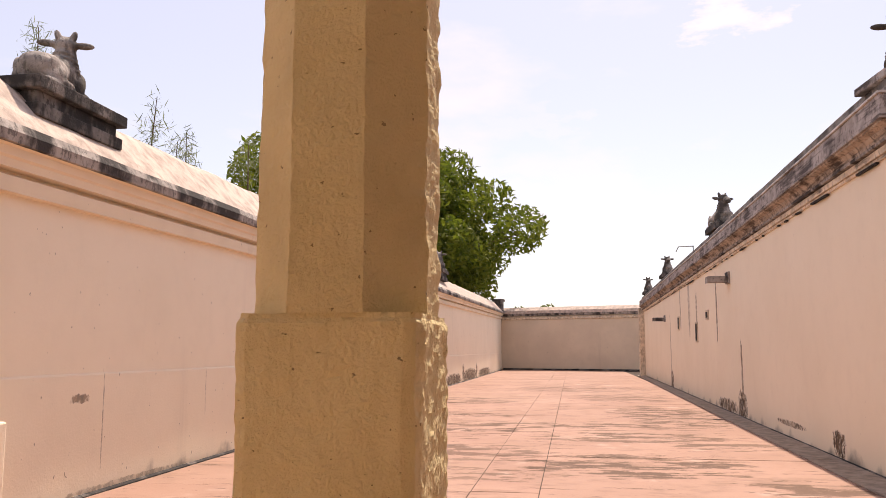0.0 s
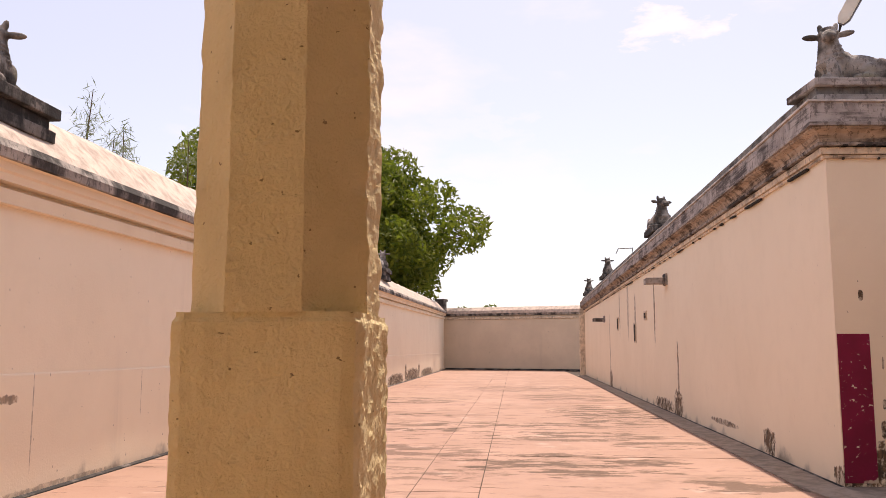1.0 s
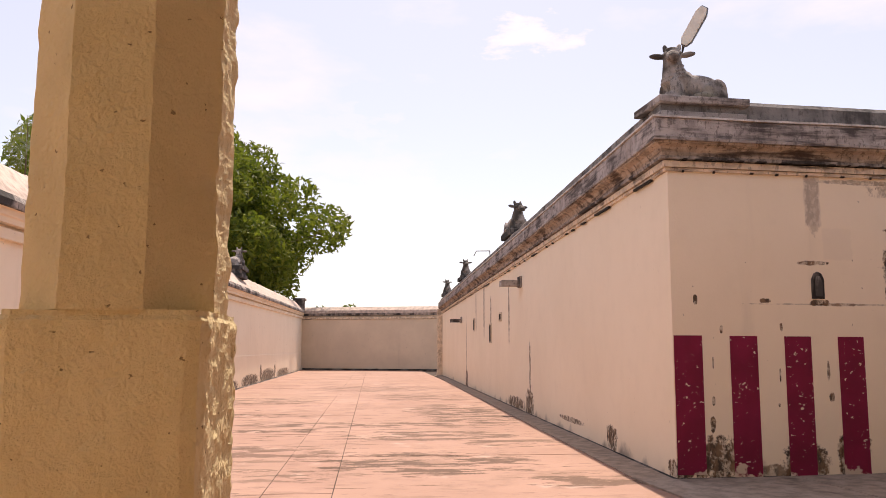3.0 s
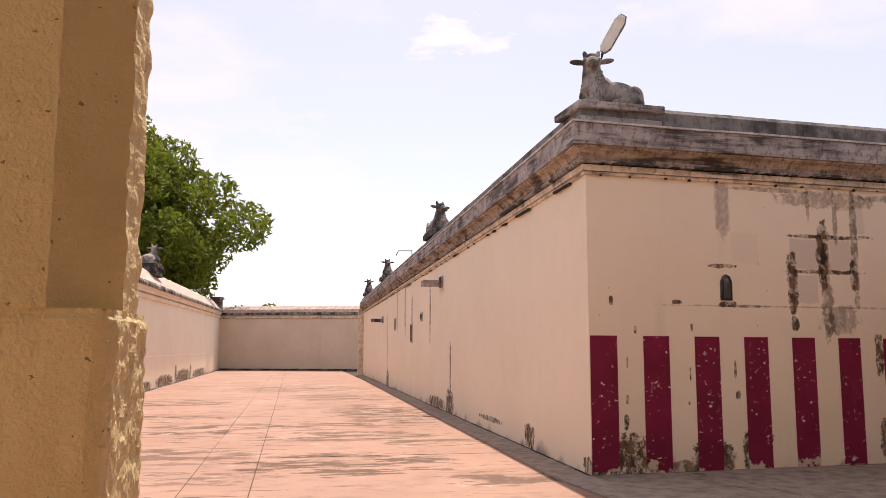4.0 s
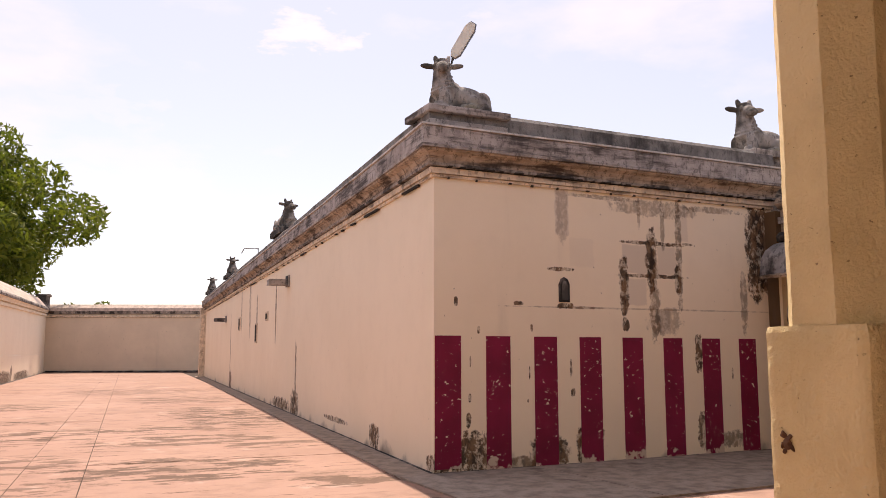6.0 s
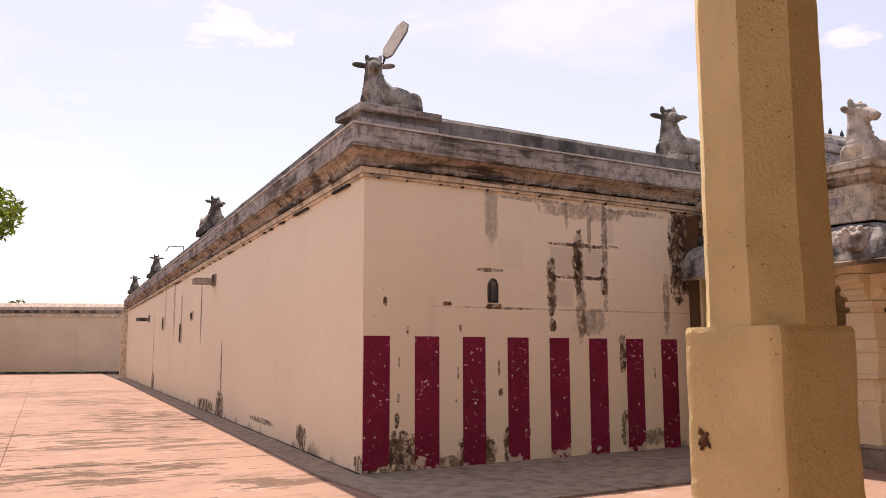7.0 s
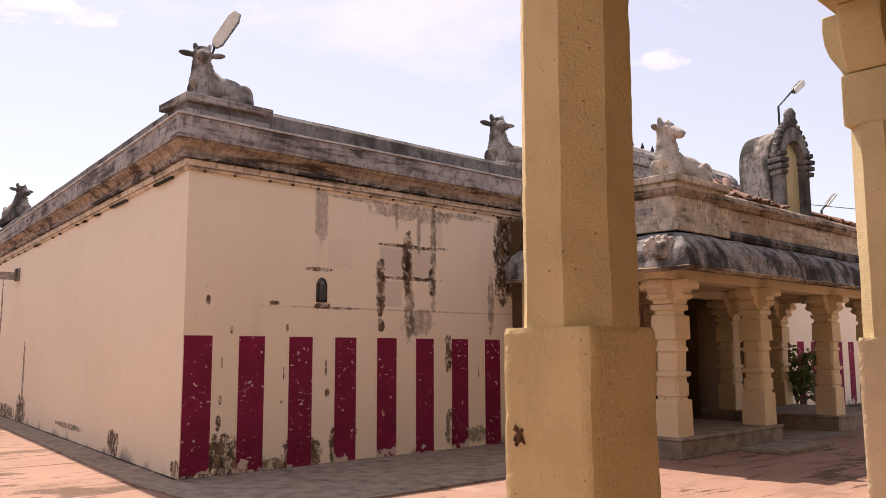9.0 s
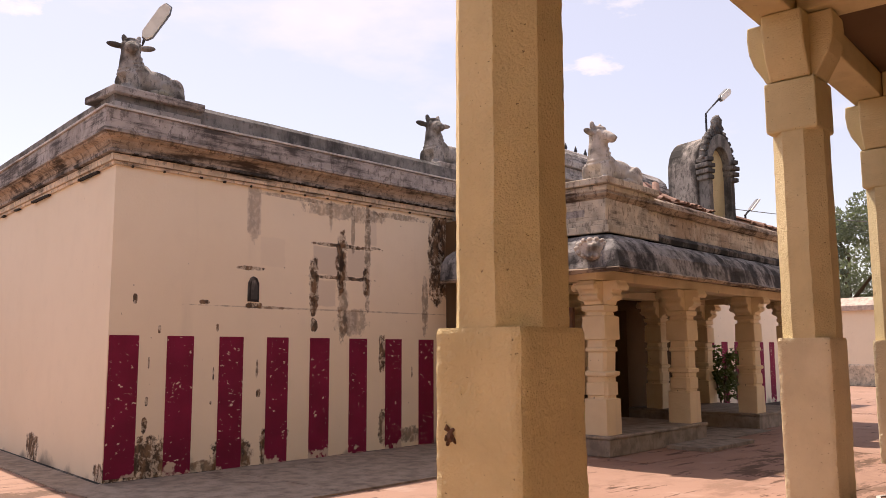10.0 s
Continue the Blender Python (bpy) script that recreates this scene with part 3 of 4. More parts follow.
# spouts and vents on the side wall
for y, z in ((20.3, 3.18), (36.2, 2.80)):
    bm = bmesh.new()
    add_loft(bm, [[(x, y + v, z + w - d) for v, w in ((-0.15, -0.09), (0.15, -0.09), (0.15, 0.06), (0.09, 0.06), (0.07, 0.0), (-0.07, 0.0), (-0.09, 0.06), (-0.15, 0.06))] for x, d in ((-0.52, 0.015), (-0.5, 0.0), (0.1, 0.0))])
    add_box(bm, -0.05, 0.08, y - 0.2, y + 0.2, z - 0.12, z + 0.16)
    bmesh.ops.translate(bm, verts=bm.verts[:], vec=(side_x(y), 0, 0))
    part("water_spout", bm, m_grey, shrine, "projecting stone water spout", bevel=0.015)
for y, z, h in ((26.2, 1.72, 0.62), (23.9, 2.34, 0.26), (31.0, 2.2, 0.5)):
    ax = side_x(y)
    v = part("wall_vent", box(ax - 0.03, ax + 0.02, y - 0.22, y + 0.22, z, z + h), m_trim, shrine)
    # raised dark plate, the opening's inner shade given by colour alone
    part("vent_opening", box(ax - 0.036, ax + 0.0, y - 0.15, y + 0.15, z + 0.05, z + h - 0.05), m_dark, v)
part("end_pilaster", box(side_x(YEND) - 0.3, side_x(YEND), YEND - 0.5, YEND + 0.1, 0, 3.9), m_trim, shrine)


# ---- recumbent bull statues ----
def bull_mesh(name, head_turn, material, lift=0.0):
    """One plain mesh: a recumbent bull facing +x on a thin slab, 0.7 m high, its head turned by head_turn degrees to its left."""
    bm = bmesh.new()
    b = lambda c, r, t=None: add_ball(bm, c, r, 14, t)
    b((-0.12, 0, 0.23), (0.36, 0.20, 0.20)), b((-0.36, 0, 0.20), (0.19, 0.21, 0.18)), b((0.12, 0, 0.26), (0.22, 0.19, 0.22)), b((0.06, 0, 0.40), (0.12, 0.08, 0.09))
    for s in (-1, 1):
        b((-0.28, 0.19 * s, 0.13), (0.20, 0.08, 0.12), pose(0, 0, 0, 0, -25, 0)), b((-0.14, 0.23 * s, 0.07), (0.20, 0.055, 0.05))
        b((0.27, 0.17 * s, 0.17), (0.085, 0.07, 0.17), pose(0, 0, 0, 0, 14, 0)), b((-0.33, 0.205 * s, 0.20), (0.13, 0.035, 0.13)), b((0.30, 0.17 * s, 0.07), (0.17, 0.055, 0.055), pose(0, 0, 0, 0, 0, 14 * s))
    b((-0.50, 0.06, 0.12), (0.05, 0.05, 0.13))
    for i in range(8):
        f = i / 7
        b((0.21 + 0.03 * f, 0, 0.30 + (0.30 + lift) * f), (0.19 - 0.062 * f, 0.18 - 0.062 * f, 0.10))
    for z, r in ((0.34, 0.205), (0.39, 0.192), (0.45, 0.175), (0.515, 0.155)):
        b((0.22, 0, z), (r, r, 0.019), pose(0, 0, 0, 0, 14, 0))
    h = pose(0.235, 0, 0.635 + lift, 0, 0, head_turn)
    hb = lambda c, r, t=None: add_ball(bm, h @ Vector(c), r, 14, pose(0, 0, 0, 0, 0, head_turn) @ (t or Matrix()))
    hb((0.0, 0, 0.02), (0.135, 0.125, 0.115)), hb((0.11, 0, -0.01), (0.15, 0.098, 0.088), pose(0, 0, 0, 0, 18, 0)), hb((0.215, 0, -0.05), (0.066, 0.083, 0.066)), hb((0.02, 0, 0.105), (0.10, 0.11, 0.045))
    for s in (-1, 1):
        hb((-0.02, 0.20 * s, 0.045), (0.05, 0.125, 0.042), pose(0, 0, 0, 4 * s, 0, -8 * s)), hb((-0.03, 0.085 * s, 0.135), (0.04, 0.04, 0.085), pose(0, 0, 0, -16 * s, 0, 0))
        hb((0.08, 0.10 * s, 0.045), (0.034, 0.024, 0.03)), hb((0.265, 0.04 * s, -0.04), (0.02, 0.018, 0.016))
    add_box(bm, -0.56, 0.46, -0.26, 0.26, 0.0, 0.045)
    ob = part(name, bm, material, smooth=True)
    r = ob.modifiers.new("fuse", "REMESH")
    r.mode, r.voxel_size, r.use_smooth_shade = "VOXEL", 0.017, True
    return ob


bull = bull_mesh("bull_statue", 68, m_statue, 0.03)
bull.matrix_basis = FRONT @ pose(0.42, 0.20, 4.563, 0, 0, 180) @ Matrix.Scale(0.9, 4)
tagged(bull, "weathered grey stone bull lying on the cornice corner", "statue", "bull statues")
bull_c = bull_mesh("bull_statue", 78, m_statue, 0.05)
bull_c.matrix_basis = FRONT @ pose(6.05, 0.42, 4.60, 0, 0, 176) @ Matrix.Scale(1.08, 4)
tagged(bull_c, "weathered stone bull at the end of the striped front", "statue", "bull statues")
bull_b = bull_mesh("bull_statue", 20, m_statue)
bull_b.matrix_basis = pose(side_x(22.3) + 0.22, 22.3, 4.75, 0, 0, -85) @ Matrix.Scale(1.02, 4)
tagged(bull_b, "dark weathered stone bull on the long parapet", "statue", "bull statues")
for m, label in ((pose(side_x(36.5) + 0.22, 36.5, 4.75, 0, 0, -100) @ Matrix.Scale(0.95, 4), "dark weathered stone bull on the long parapet"), (pose(side_x(47.4) + 0.2, 47.4, 4.77, 0, 0, -95) @ Matrix.Scale(0.95, 4), "dark weathered stone bull on the long parapet"),
                 (pose(-5.42, 7.62, 4.175, 0, 0, 96) @ Matrix.Scale(0.92, 4), "dark stone bull resting on the compound wall coping"), (pose(-5.55, 33.5, 4.80, 0, 0, 72), "dark stone bull resting on the compound wall coping")):
    o = copy_thing(bull_b, m)
    o.matrix_basis = m
    tagged(o, label)


def pedestal(m, lx, ly, h, material, label, z_steps=3):
    ob = thing("statue_pedestal", m, label, "pedestal", "statue pedestals")
    for i in range(z_steps):
        g = (0.03, 0.085, 0.0)[i % 3]
        part("step", roughen(box(g, lx - g, g, ly - g, h * i / z_steps + (0.002 if i else 0), h * (i + 1) / z_steps), 0.01, 2.0), material, ob, bevel=0.012)
    return ob


pedestal(FRONT @ pose(-0.15, -0.17, 4.285), 1.18, 0.80, 0.28, m_grey_pale, "stepped grey pedestal on the cornice corner")
pedestal(FRONT @ pose(5.42, -0.08, 4.285), 1.25, 0.80, 0.315, m_grey, "stepped grey pedestal at the cornice end")
for y, h in ((22.3, 0.48), (36.5, 0.48), (47.4, 0.5)):
    pedestal(pose(side_x(y) - 0.1, y - 0.8, 4.27), 0.66, 1.5, h, m_black, "blackened stepped pedestal on the parapet")
pedestal(pose(-5.82, 6.98, 3.78), 0.72, 1.58, 0.40, m_black, "blackened stepped pedestal on the coping")
pedestal(pose(-5.86, 32.7, 4.35), 0.7, 1.6, 0.46, m_black, "blackened stepped pedestal on the coping")
bm = box(-5.75, -5.05, 60.6, 61.6, 4.4, 5.1)
add_box(bm, -5.85, -4.95, 60.5, 61.7, 5.1, 5.25)
tagged(part("wall_post", bm, m_grey, bevel=0.03), "weathered post on the corner of the compound wall", "post")


# ---- flood lamps ----
def flood_lamp(m, pole, label, long=0.56, wide=0.2):
    """An oblong lamp head along local z, with its pole given in world metres."""
    lamp = thing("flood_lamp", pose(*pole[0]), label, "lamp", "flood lamps")
    inv = pose(*[-c for c in pole[0]])
    part("pole", tube([inv @ Vector(p) for p in pole], [0.022] * len(pole)), m_metal, lamp)
    bm = bmesh.new()
    add_loft(bm, [square(0.5 * wide * k, z, 0, 0.03 * k2) for z, k, k2 in ((0, 0.45, 0.6), (0.08, 0.95, 1.0), (long - 0.1, 1.0, 1.0), (long, 0.55, 0.6))])
    part("housing", bm, m_lamp_grey, lamp, matrix=inv @ m, bevel=0.008)
    bm = bmesh.new()
    add_loft(bm, [[(x * wide * 0.44, -0.034 - d, z) for x, z in ((-0.5, 0.015), (0.5, 0.015), (1, 0.09), (1, long - 0.1), (0.6, long - 0.015), (-0.6, long - 0.015), (-1, long - 0.1), (-1, 0.09))] for d in (0, 0.03)])
    part("diffuser", bm, m_lamp_white, lamp, "cream diffuser", matrix=inv @ m, bevel=0.008)
    return lamp


flood_lamp(pose(4.06, 10.15, 5.52, 12, 33, -25), [(4.1, 10.45, 4.2), (4.1, 10.45, 5.3), (4.07, 10.17, 5.54)], "white oblong flood lamp on a bent pole behind the corner bull", 0.56, 0.165)
bm = tube([(AX + 0.65, 29.0, 4.5), (AX + 0.65, 29.0, 5.05), (AX + 0.75, 33.6, 5.6), (AX + 0.7, 34.0, 5.45)], [0.02] * 4)
tagged(part("lamp_bracket", bm, m_wire), "thin bent metal bracket on the parapet", "bracket")

# ---- entrance porch ----
PT = 5.0
PORCH = pose(9.5, 6.93, 0, 0, 0, PT)
porch = thing("entrance_porch", PORCH, "pillared temple porch with curved mouldy eave and yellowed pillars", "porch")
PL = 7.95
for x0, x1 in ((0.0, 3.08), (5.25, PL)):
    bm = box(x0 + 0.02, x1 - 0.02, 0.02, 2.75, 0, 0.24)
    add_box(bm, x0, x1, 0.0, 2.75, 0.242, 0.29)
    part("plinth", bm, m_stone_floor, porch, "worn stone plinth", bevel=0.015)
bm = box(1.5, 3.1, -0.75, -0.05, 0, 0.06)
part("step_slab", bm, m_stone_floor, porch, bevel=0.012)
part("passage_floor", box(3.1, 5.23, -0.2, 6, 0, 0.02), m_stone_floor, porch)


def porch_pillar(x, y):
    rings = []
    for z, hw in ((0.29, 0.195), (0.79, 0.19), (0.80, 0.165), (0.84, 0.165), (0.85, 0.185), (1.02, 0.18), (1.03, 0.16), (1.10, 0.165), (1.12, 0.19), (1.17, 0.19), (1.19, 0.16), (1.45, 0.16), (1.47, 0.185), (1.51, 0.185), (1.53, 0.165), (1.62, 0.165), (1.64, 0.195), (1.96, 0.19), (1.98, 0.165), (2.03, 0.165), (2.05, 0.19), (2.12, 0.19)):
        c = 0.25 if hw < 0.19 else 0.04
        rings.append([(sx * hw * (1 if k else 1 - c), sy * hw * (1 - c if k else 1), z) for sx, sy, k in ((-1, -1, 0), (1, -1, 0), (1, -1, 1), (1, 1, 1), (1, 1, 0), (-1, 1, 0), (-1, 1, 1), (-1, -1, 1))])
    bm = bmesh.new()
    add_loft(bm, rings)
    roughen(bm, 0.022, 6, x)
    p = part("pillar", bm, m_porch, porch, "carved yellowed stone pillar", matrix=pose(x, y, 0), bevel=0.01)
    for i, turn in enumerate((0, 90)):
        bm = bmesh.new()
        prof = [(0.37, 2.47), (0.385, 2.42), (0.36, 2.37), (0.29, 2.35), (0.27, 2.29), (0.31, 2.25), (0.27, 2.20), (0.205, 2.18), (0.19, 2.125 + 0.002 * i)]
        sec = [(u, z) for u, z in prof] + [(-u, z) for u, z in prof[::-1]]
        add_loft(bm, [[(u, v, z - 0.002 * i) for u, z in sec] for v in (-0.14, 0.14)])
        for e in (-1, 1):
            add_loft(bm, [[(e * 0.345 + 0.055 * math.cos(q), v, 2.385 + 0.055 * math.sin(q)) for q in [2 * math.pi * j / 10 for j in range(10)]] for v in (-0.155, 0.155)])
        part("bracket", roughen(bm, 0.01, 7, x + i), m_porch, p, "curled corbel bracket", matrix=pose(0, 0, 0, 0, 0, turn), bevel=0.015)


for x in (0.26, 2.8, 5.55, PL - 0.26):
    for y in (0.27, 2.2):
        porch_pillar(x, y)
for y in (0.27, 2.2):
    part("beam", box(-0.1, PL + 0.1, y - 0.17, y + 0.17, 2.475, 2.63), m_porch, porch, bevel=0.012)
for x in (0.26, 2.8, 5.55, PL - 0.26):
    part("cross_beam", box(x - 0.16, x + 0.16, 0.44, 2.03, 2.477, 2.63), m_porch, porch)
part("porch_ceiling", box(-0.05, PL + 0.05, -0.05, 2.9, 2.632, 2.75), m_inside_shade, porch)
eave_path = [(0.0, 2.75), (0.0, 0.0), (PL, 0.0), (PL, 2.75)]
EAVE = [(-0.1, 3.12), (0.06, 3.12), (0.20, 3.08), (0.34, 2.98), (0.43, 2.84), (0.47, 2.68), (0.49, 2.60), (0.44, 2.56), (0.40, 2.62), (0.36, 2.72), (0.2, 2.76), (-0.1, 2.76)]
part("eave", roughen(sweep(eave_path, EAVE, None, 0.22), 0.035, 2.6), m_eave, porch, "curved mouldy black eave", smooth=False)
part("eave_edge", roughen(sweep(eave_path, [(0.36, 2.545), (0.50, 2.535), (0.525, 2.575), (0.49, 2.60), (0.40, 2.59)], None, 0.12), 0.035, 5.0), m_cove, porch, "ragged broken eave edge")
bm = bmesh.new()
add_ball(bm, (0, 0, 0), (0.25, 0.07, 0.17), 20)
for i in range(14):
    a = 2 * math.pi * i / 14
    add_ball(bm, (0.21 * math.cos(a), -0.035, 0.135 * math.sin(a)), (0.045, 0.035, 0.04), 8)
add_ball(bm, (0, -0.06, 0), (0.09, 0.03, 0.07), 12)
part("corner_ornament", roughen(bm, 0.035, 8), m_statue_pale, porch, "lumpy round stucco ornament on the eave corner", matrix=pose(-0.42, -0.06, 2.86, -22, 0, -60))
part("eave_lining", sweep(eave_path, [(-0.1, 2.64), (0.28, 2.64), (0.36, 2.69), (0.33, 2.735), (-0.1, 2.745)]), m_porch, porch)
part("parapet_base", roughen(sweep(eave_path, [(-0.4, 3.125), (0.10, 3.125), (0.12, 3.20), (0.05, 3.27), (-0.4, 3.28)], None, 0.4), 0.012, 3), m_black, porch)
part("parapet", roughen(sweep(eave_path, [(-0.35, 3.285), (0.0, 3.285), (0.0, 3.62), (-0.35, 3.62)], None, 0.3), 0.02, 2.5), m_porch_band, porch, "stained white parapet band")
part("parapet_cornice", roughen(sweep(eave_path, [(-0.4, 3.625), (0.05, 3.625), (0.12, 3.70), (0.10, 3.78), (0.0, 3.84), (-0.4, 3.84)], None, 0.4), 0.02, 2.4), m_cove, porch)
bm = bmesh.new()
for z0, z1, g in ((3.13, 3.24, 0.16), (3.245, 3.32, 0.10), (3.325, 3.74, 0.05), (3.745, 3.82, 0.12), (3.825, 3.92, 0.18)):
    add_box(bm, -g, 1.15 + g, -g, 0.8 + g, z0, z1)
part("corner_block", roughen(bm, 0.015, 2.5), m_porch_band, porch, "stained corner block under the bull", bevel=0.012)
part("roof_deck", box(-0.05, PL + 0.05, 0.3, 2.9, 3.4, 3.5), m_grey_pale, porch)
# porch back and hall shell: the plaster's dark colour stands in for shade
part("hall_wall", box(-0.1, 2.6, 2.76, 3.1, 0, 3.6), m_inside_shade, porch, "ochre wall at the back of the porch, coloured dark for its shade")
part("hall_wall", box(5.3, PL + 0.6, 2.76, 3.1, 0, 3.6), m_inside_shade, porch)
part("hall_lintel", box(2.6, 5.3, 2.765, 3.1, 2.3, 3.6), m_inside_shade, porch)
part("hall_end", box(1.5, 6.5, 8.0, 8.3, 0, 3.4), m_inside_shade, porch)
part("hall_side", box(1.4, 1.6, 3.1, 8.0, 0, 3.4), m_inside_shade, porch)
part("hall_side", box(6.4, 6.6, 3.1, 8.0, 0, 3.4), m_inside_shade, porch)
part("hall_roof", box(1.4, 6.6, 3.1, 8.3, 3.4, 3.6), m_inside_shade, porch)
bm = box(0.75, 1.75, 2.70, 2.755, 0.29, 2.2)
add_box(bm, 0.85, 1.22, 2.675, 2.70, 0.4, 2.1), add_box(bm, 1.28, 1.65, 2.675, 2.70, 0.4, 2.1)
part("wooden_door", bm, m_wood, porch, "closed dark wooden door", bevel=0.006)
part("side_panel", box(-0.05, 0.02, 0.55, 2.0, 1.35, 2.1), m_wood, porch, "dark red board between the pillars")
# worn relief on the porch's back wall becomes plain raised panels
part("hall_wall", box(-0.1, 0.72, 2.70, 2.755, 0, 2.62), m_porch, porch, "yellowed wall end with worn relief panels")
for x0, z0, k in ((0.05, 2.0, 1.0), (0.3, 1.95, 1.15), (0.3, 1.55, 0.7)):
    bm = bmesh.new()
    add_ball(bm, (0, 0, 0), (0.08 * k, 0.03, 0.22 * k), 12)
    part("relief_panel", roughen(bm, 0.03, 9, x0), m_grey, porch, matrix=pose(x0, 2.695, z0))

o = bull_mesh("bull_statue", 97, m_statue_pale, 0.07)
o.matrix_basis = PORCH @ pose(0.74, 0.33, 3.92, 0, 0, 172) @ Matrix.Scale(1.1, 4)
tagged(o, "pale weathered stone bull on the porch corner block", "statue", "bull statues")

# clay tiles along the porch roof, a few broken
tiles = thing("tile_course", PORCH @ pose(0, 0, 0), "loose red clay tiles along the porch roof", "roof tiles")
rng = random.Random(11)
tile_bm = bmesh.new()
add_loft(tile_bm, [[(0.07 * math.cos(a), y, 0.05 * math.sin(a)) for a in (0, 0.6, 1.2, 1.9, 2.5, math.pi)] + [(0.055 * math.cos(a), y, 0.036 * math.sin(a) - 0.002) for a in (math.pi, 2.5, 1.9, 1.2, 0.6, 0)] for y in (0, 0.34)])
first = part("tile", tile_bm, m_tile, tiles, matrix=pose(1.5, 0.06, 3.85, 14, 0, 0))
for i in range(46):
    x = 1.55 + 0.135 * i
    if 3.8 < x < 5.15:
        continue
    for r in range(2):
        if rng.random() < 0.2:
            continue
        t = new("tile", first.data)
        t.parent = tiles
        t.matrix_local = pose(x + rng.uniform(-0.04, 0.04), 0.02 + 0.27 * r + rng.uniform(-0.06, 0.06), 3.86 + 0.075 * r + rng.uniform(0, 0.03), 14 + rng.uniform(-10, 12), rng.uniform(-16, 16), rng.uniform(-18, 18))
for i in range(5):
    t = new("tile", first.data)
    t.parent = tiles
    t.matrix_local = pose(1.9 + 0.16 * i, 0.35, 4.03 + rng.uniform(0, 0.06), 25 + rng.uniform(-10, 20), rng.uniform(-30, 30), rng.uniform(-50, 50))


# arched niche on the porch roof
gable = thing("roof_niche", PORCH @ pose(4.63, 0.30, 3.6, 0, 0, -17), "mouldy arched stucco niche with flame-edged frame on the porch roof", "niche")
gable.matrix_world = gable.matrix_world @ Matrix.Diagonal((0.74, 0.92, 1.05, 1))


def arch(hw, spring, n=12):
    return [(-hw, 0.0)] + [(-hw * math.cos(math.pi * i / n), spring + hw * math.sin(math.pi * i / n) * 1.15) for i in range(n + 1)] + [(hw, 0.0)]


bm = bmesh.new()
add_loft(bm, [[(x, y, z) for x, z in arch(0.54, 1.22)] for y in (0.22, 1.0)])
part("vault", roughen(bm, 0.01, 3), m_grey, gable, "grey mouldy barrel body", bevel=0.02)
bm = bmesh.new()
outer, inner = arch(0.47, 1.3), arch(0.33, 1.22)
for y0, y1 in ((-0.06, 0.215),):
    vo = [[bm.verts.new((x, y, z)) for x, z in outer] for y in (y0, y1)]
    vi = [[bm.verts.new((x, y, z)) for x, z in inner] for y in (y0, y1)]
    for i in range(len(outer) - 1):
        bm.faces.new((vo[0][i], vo[0][i + 1], vi[0][i + 1], vi[0][i]))
        bm.faces.new((vo[1][i + 1], vo[1][i], vi[1][i], vi[1][i + 1]))
        bm.faces.new((vo[0][i + 1], vo[0][i], vo[1][i], vo[1][i + 1]))
        bm.faces.new((vi[0][i], vi[0][i + 1], vi[1][i + 1], vi[1][i]))
part("arch_frame", bm, m_statue_dark, gable, "dark carved arch", bevel=0.015)
bm = bmesh.new()
add_loft(bm, [[(x, y, z) for x, z in arch(0.325, 1.21)] for y in (0.12, 0.21)])
part("niche_back", bm, m_ochre, gable, "ochre painted recess")
for i in range(15):
    a = math.pi * (0.02 + 0.96 * i / 14)
    bm = bmesh.new()
    r = 0.085 if i != 7 else 0.13
    add_ball(bm, (0, 0, 0), (r * 0.85, 0.09, r * 1.1), 10)
    add_ball(bm, (r * 0.35, 0, r * 0.9), (r * 0.5, 0.07, r * 0.6), 8)
    part("flame_boss", roughen(bm, 0.03, 14, i), m_statue_dark, gable, matrix=pose(-0.50 * math.cos(a), 0.04, 1.30 + 0.56 * math.sin(a), 0, -90 + math.degrees(a), 0))
for s in (-1, 1):
    for z, w in ((0.98, 0.10), (1.09, 0.135), (1.2, 0.155), (1.31, 0.10)):
        bm = bmesh.new()
        add_box(bm, -w, w, -0.12, 0.2, 0, 0.075)
        part("capital_tier", roughen(bm, 0.015, 9, z), m_statue_dark, gable, matrix=pose(0.45 * s, 0, z), bevel=0.015)
bm = bmesh.new()
add_ball(bm, (0, 0, 0), (0.13, 0.10, 0.17), 12)
for i in range(9):
    a = math.pi * (0.05 + 0.9 * i / 8)
    add_ball(bm, (-0.15 * math.cos(a), -0.02, -0.03 + 0.19 * math.sin(a)), (0.055, 0.06, 0.06), 8)
for i in range(4):
    add_ball(bm, (0.07 * (i - 1.5), -0.07, -0.08 + 0.05 * (i % 2)), (0.04, 0.04, 0.06), 8)
part("crest_boss", roughen(bm, 0.045, 11), m_statue_dark, gable, "lumpy crest of the arch", matrix=pose(0, 0.03, 1.98))
c = PORCH @ Vector((6.15, 1.2, 0))
flood_lamp(pose(c.x + 0.5, c.y - 0.05, 6.85, 0, 58, 5), [(c.x, c.y, 3.5), (c.x, c.y, 6.45), (c.x + 0.5, c.y - 0.05, 6.87)], "grey flood lamp on a cranked pole behind the roof niche", 0.6, 0.16)
c = PORCH @ Vector((6.25, 0.5, 0))
flood_lamp(pose(c.x + 0.15, c.y, 4.30, 0, 58, 5), [(c.x, c.y, 3.5), (c.x, c.y, 4.2), (c.x + 0.16, c.y, 4.31)], "small dark flood lamp low behind the porch parapet", 0.6, 0.05)

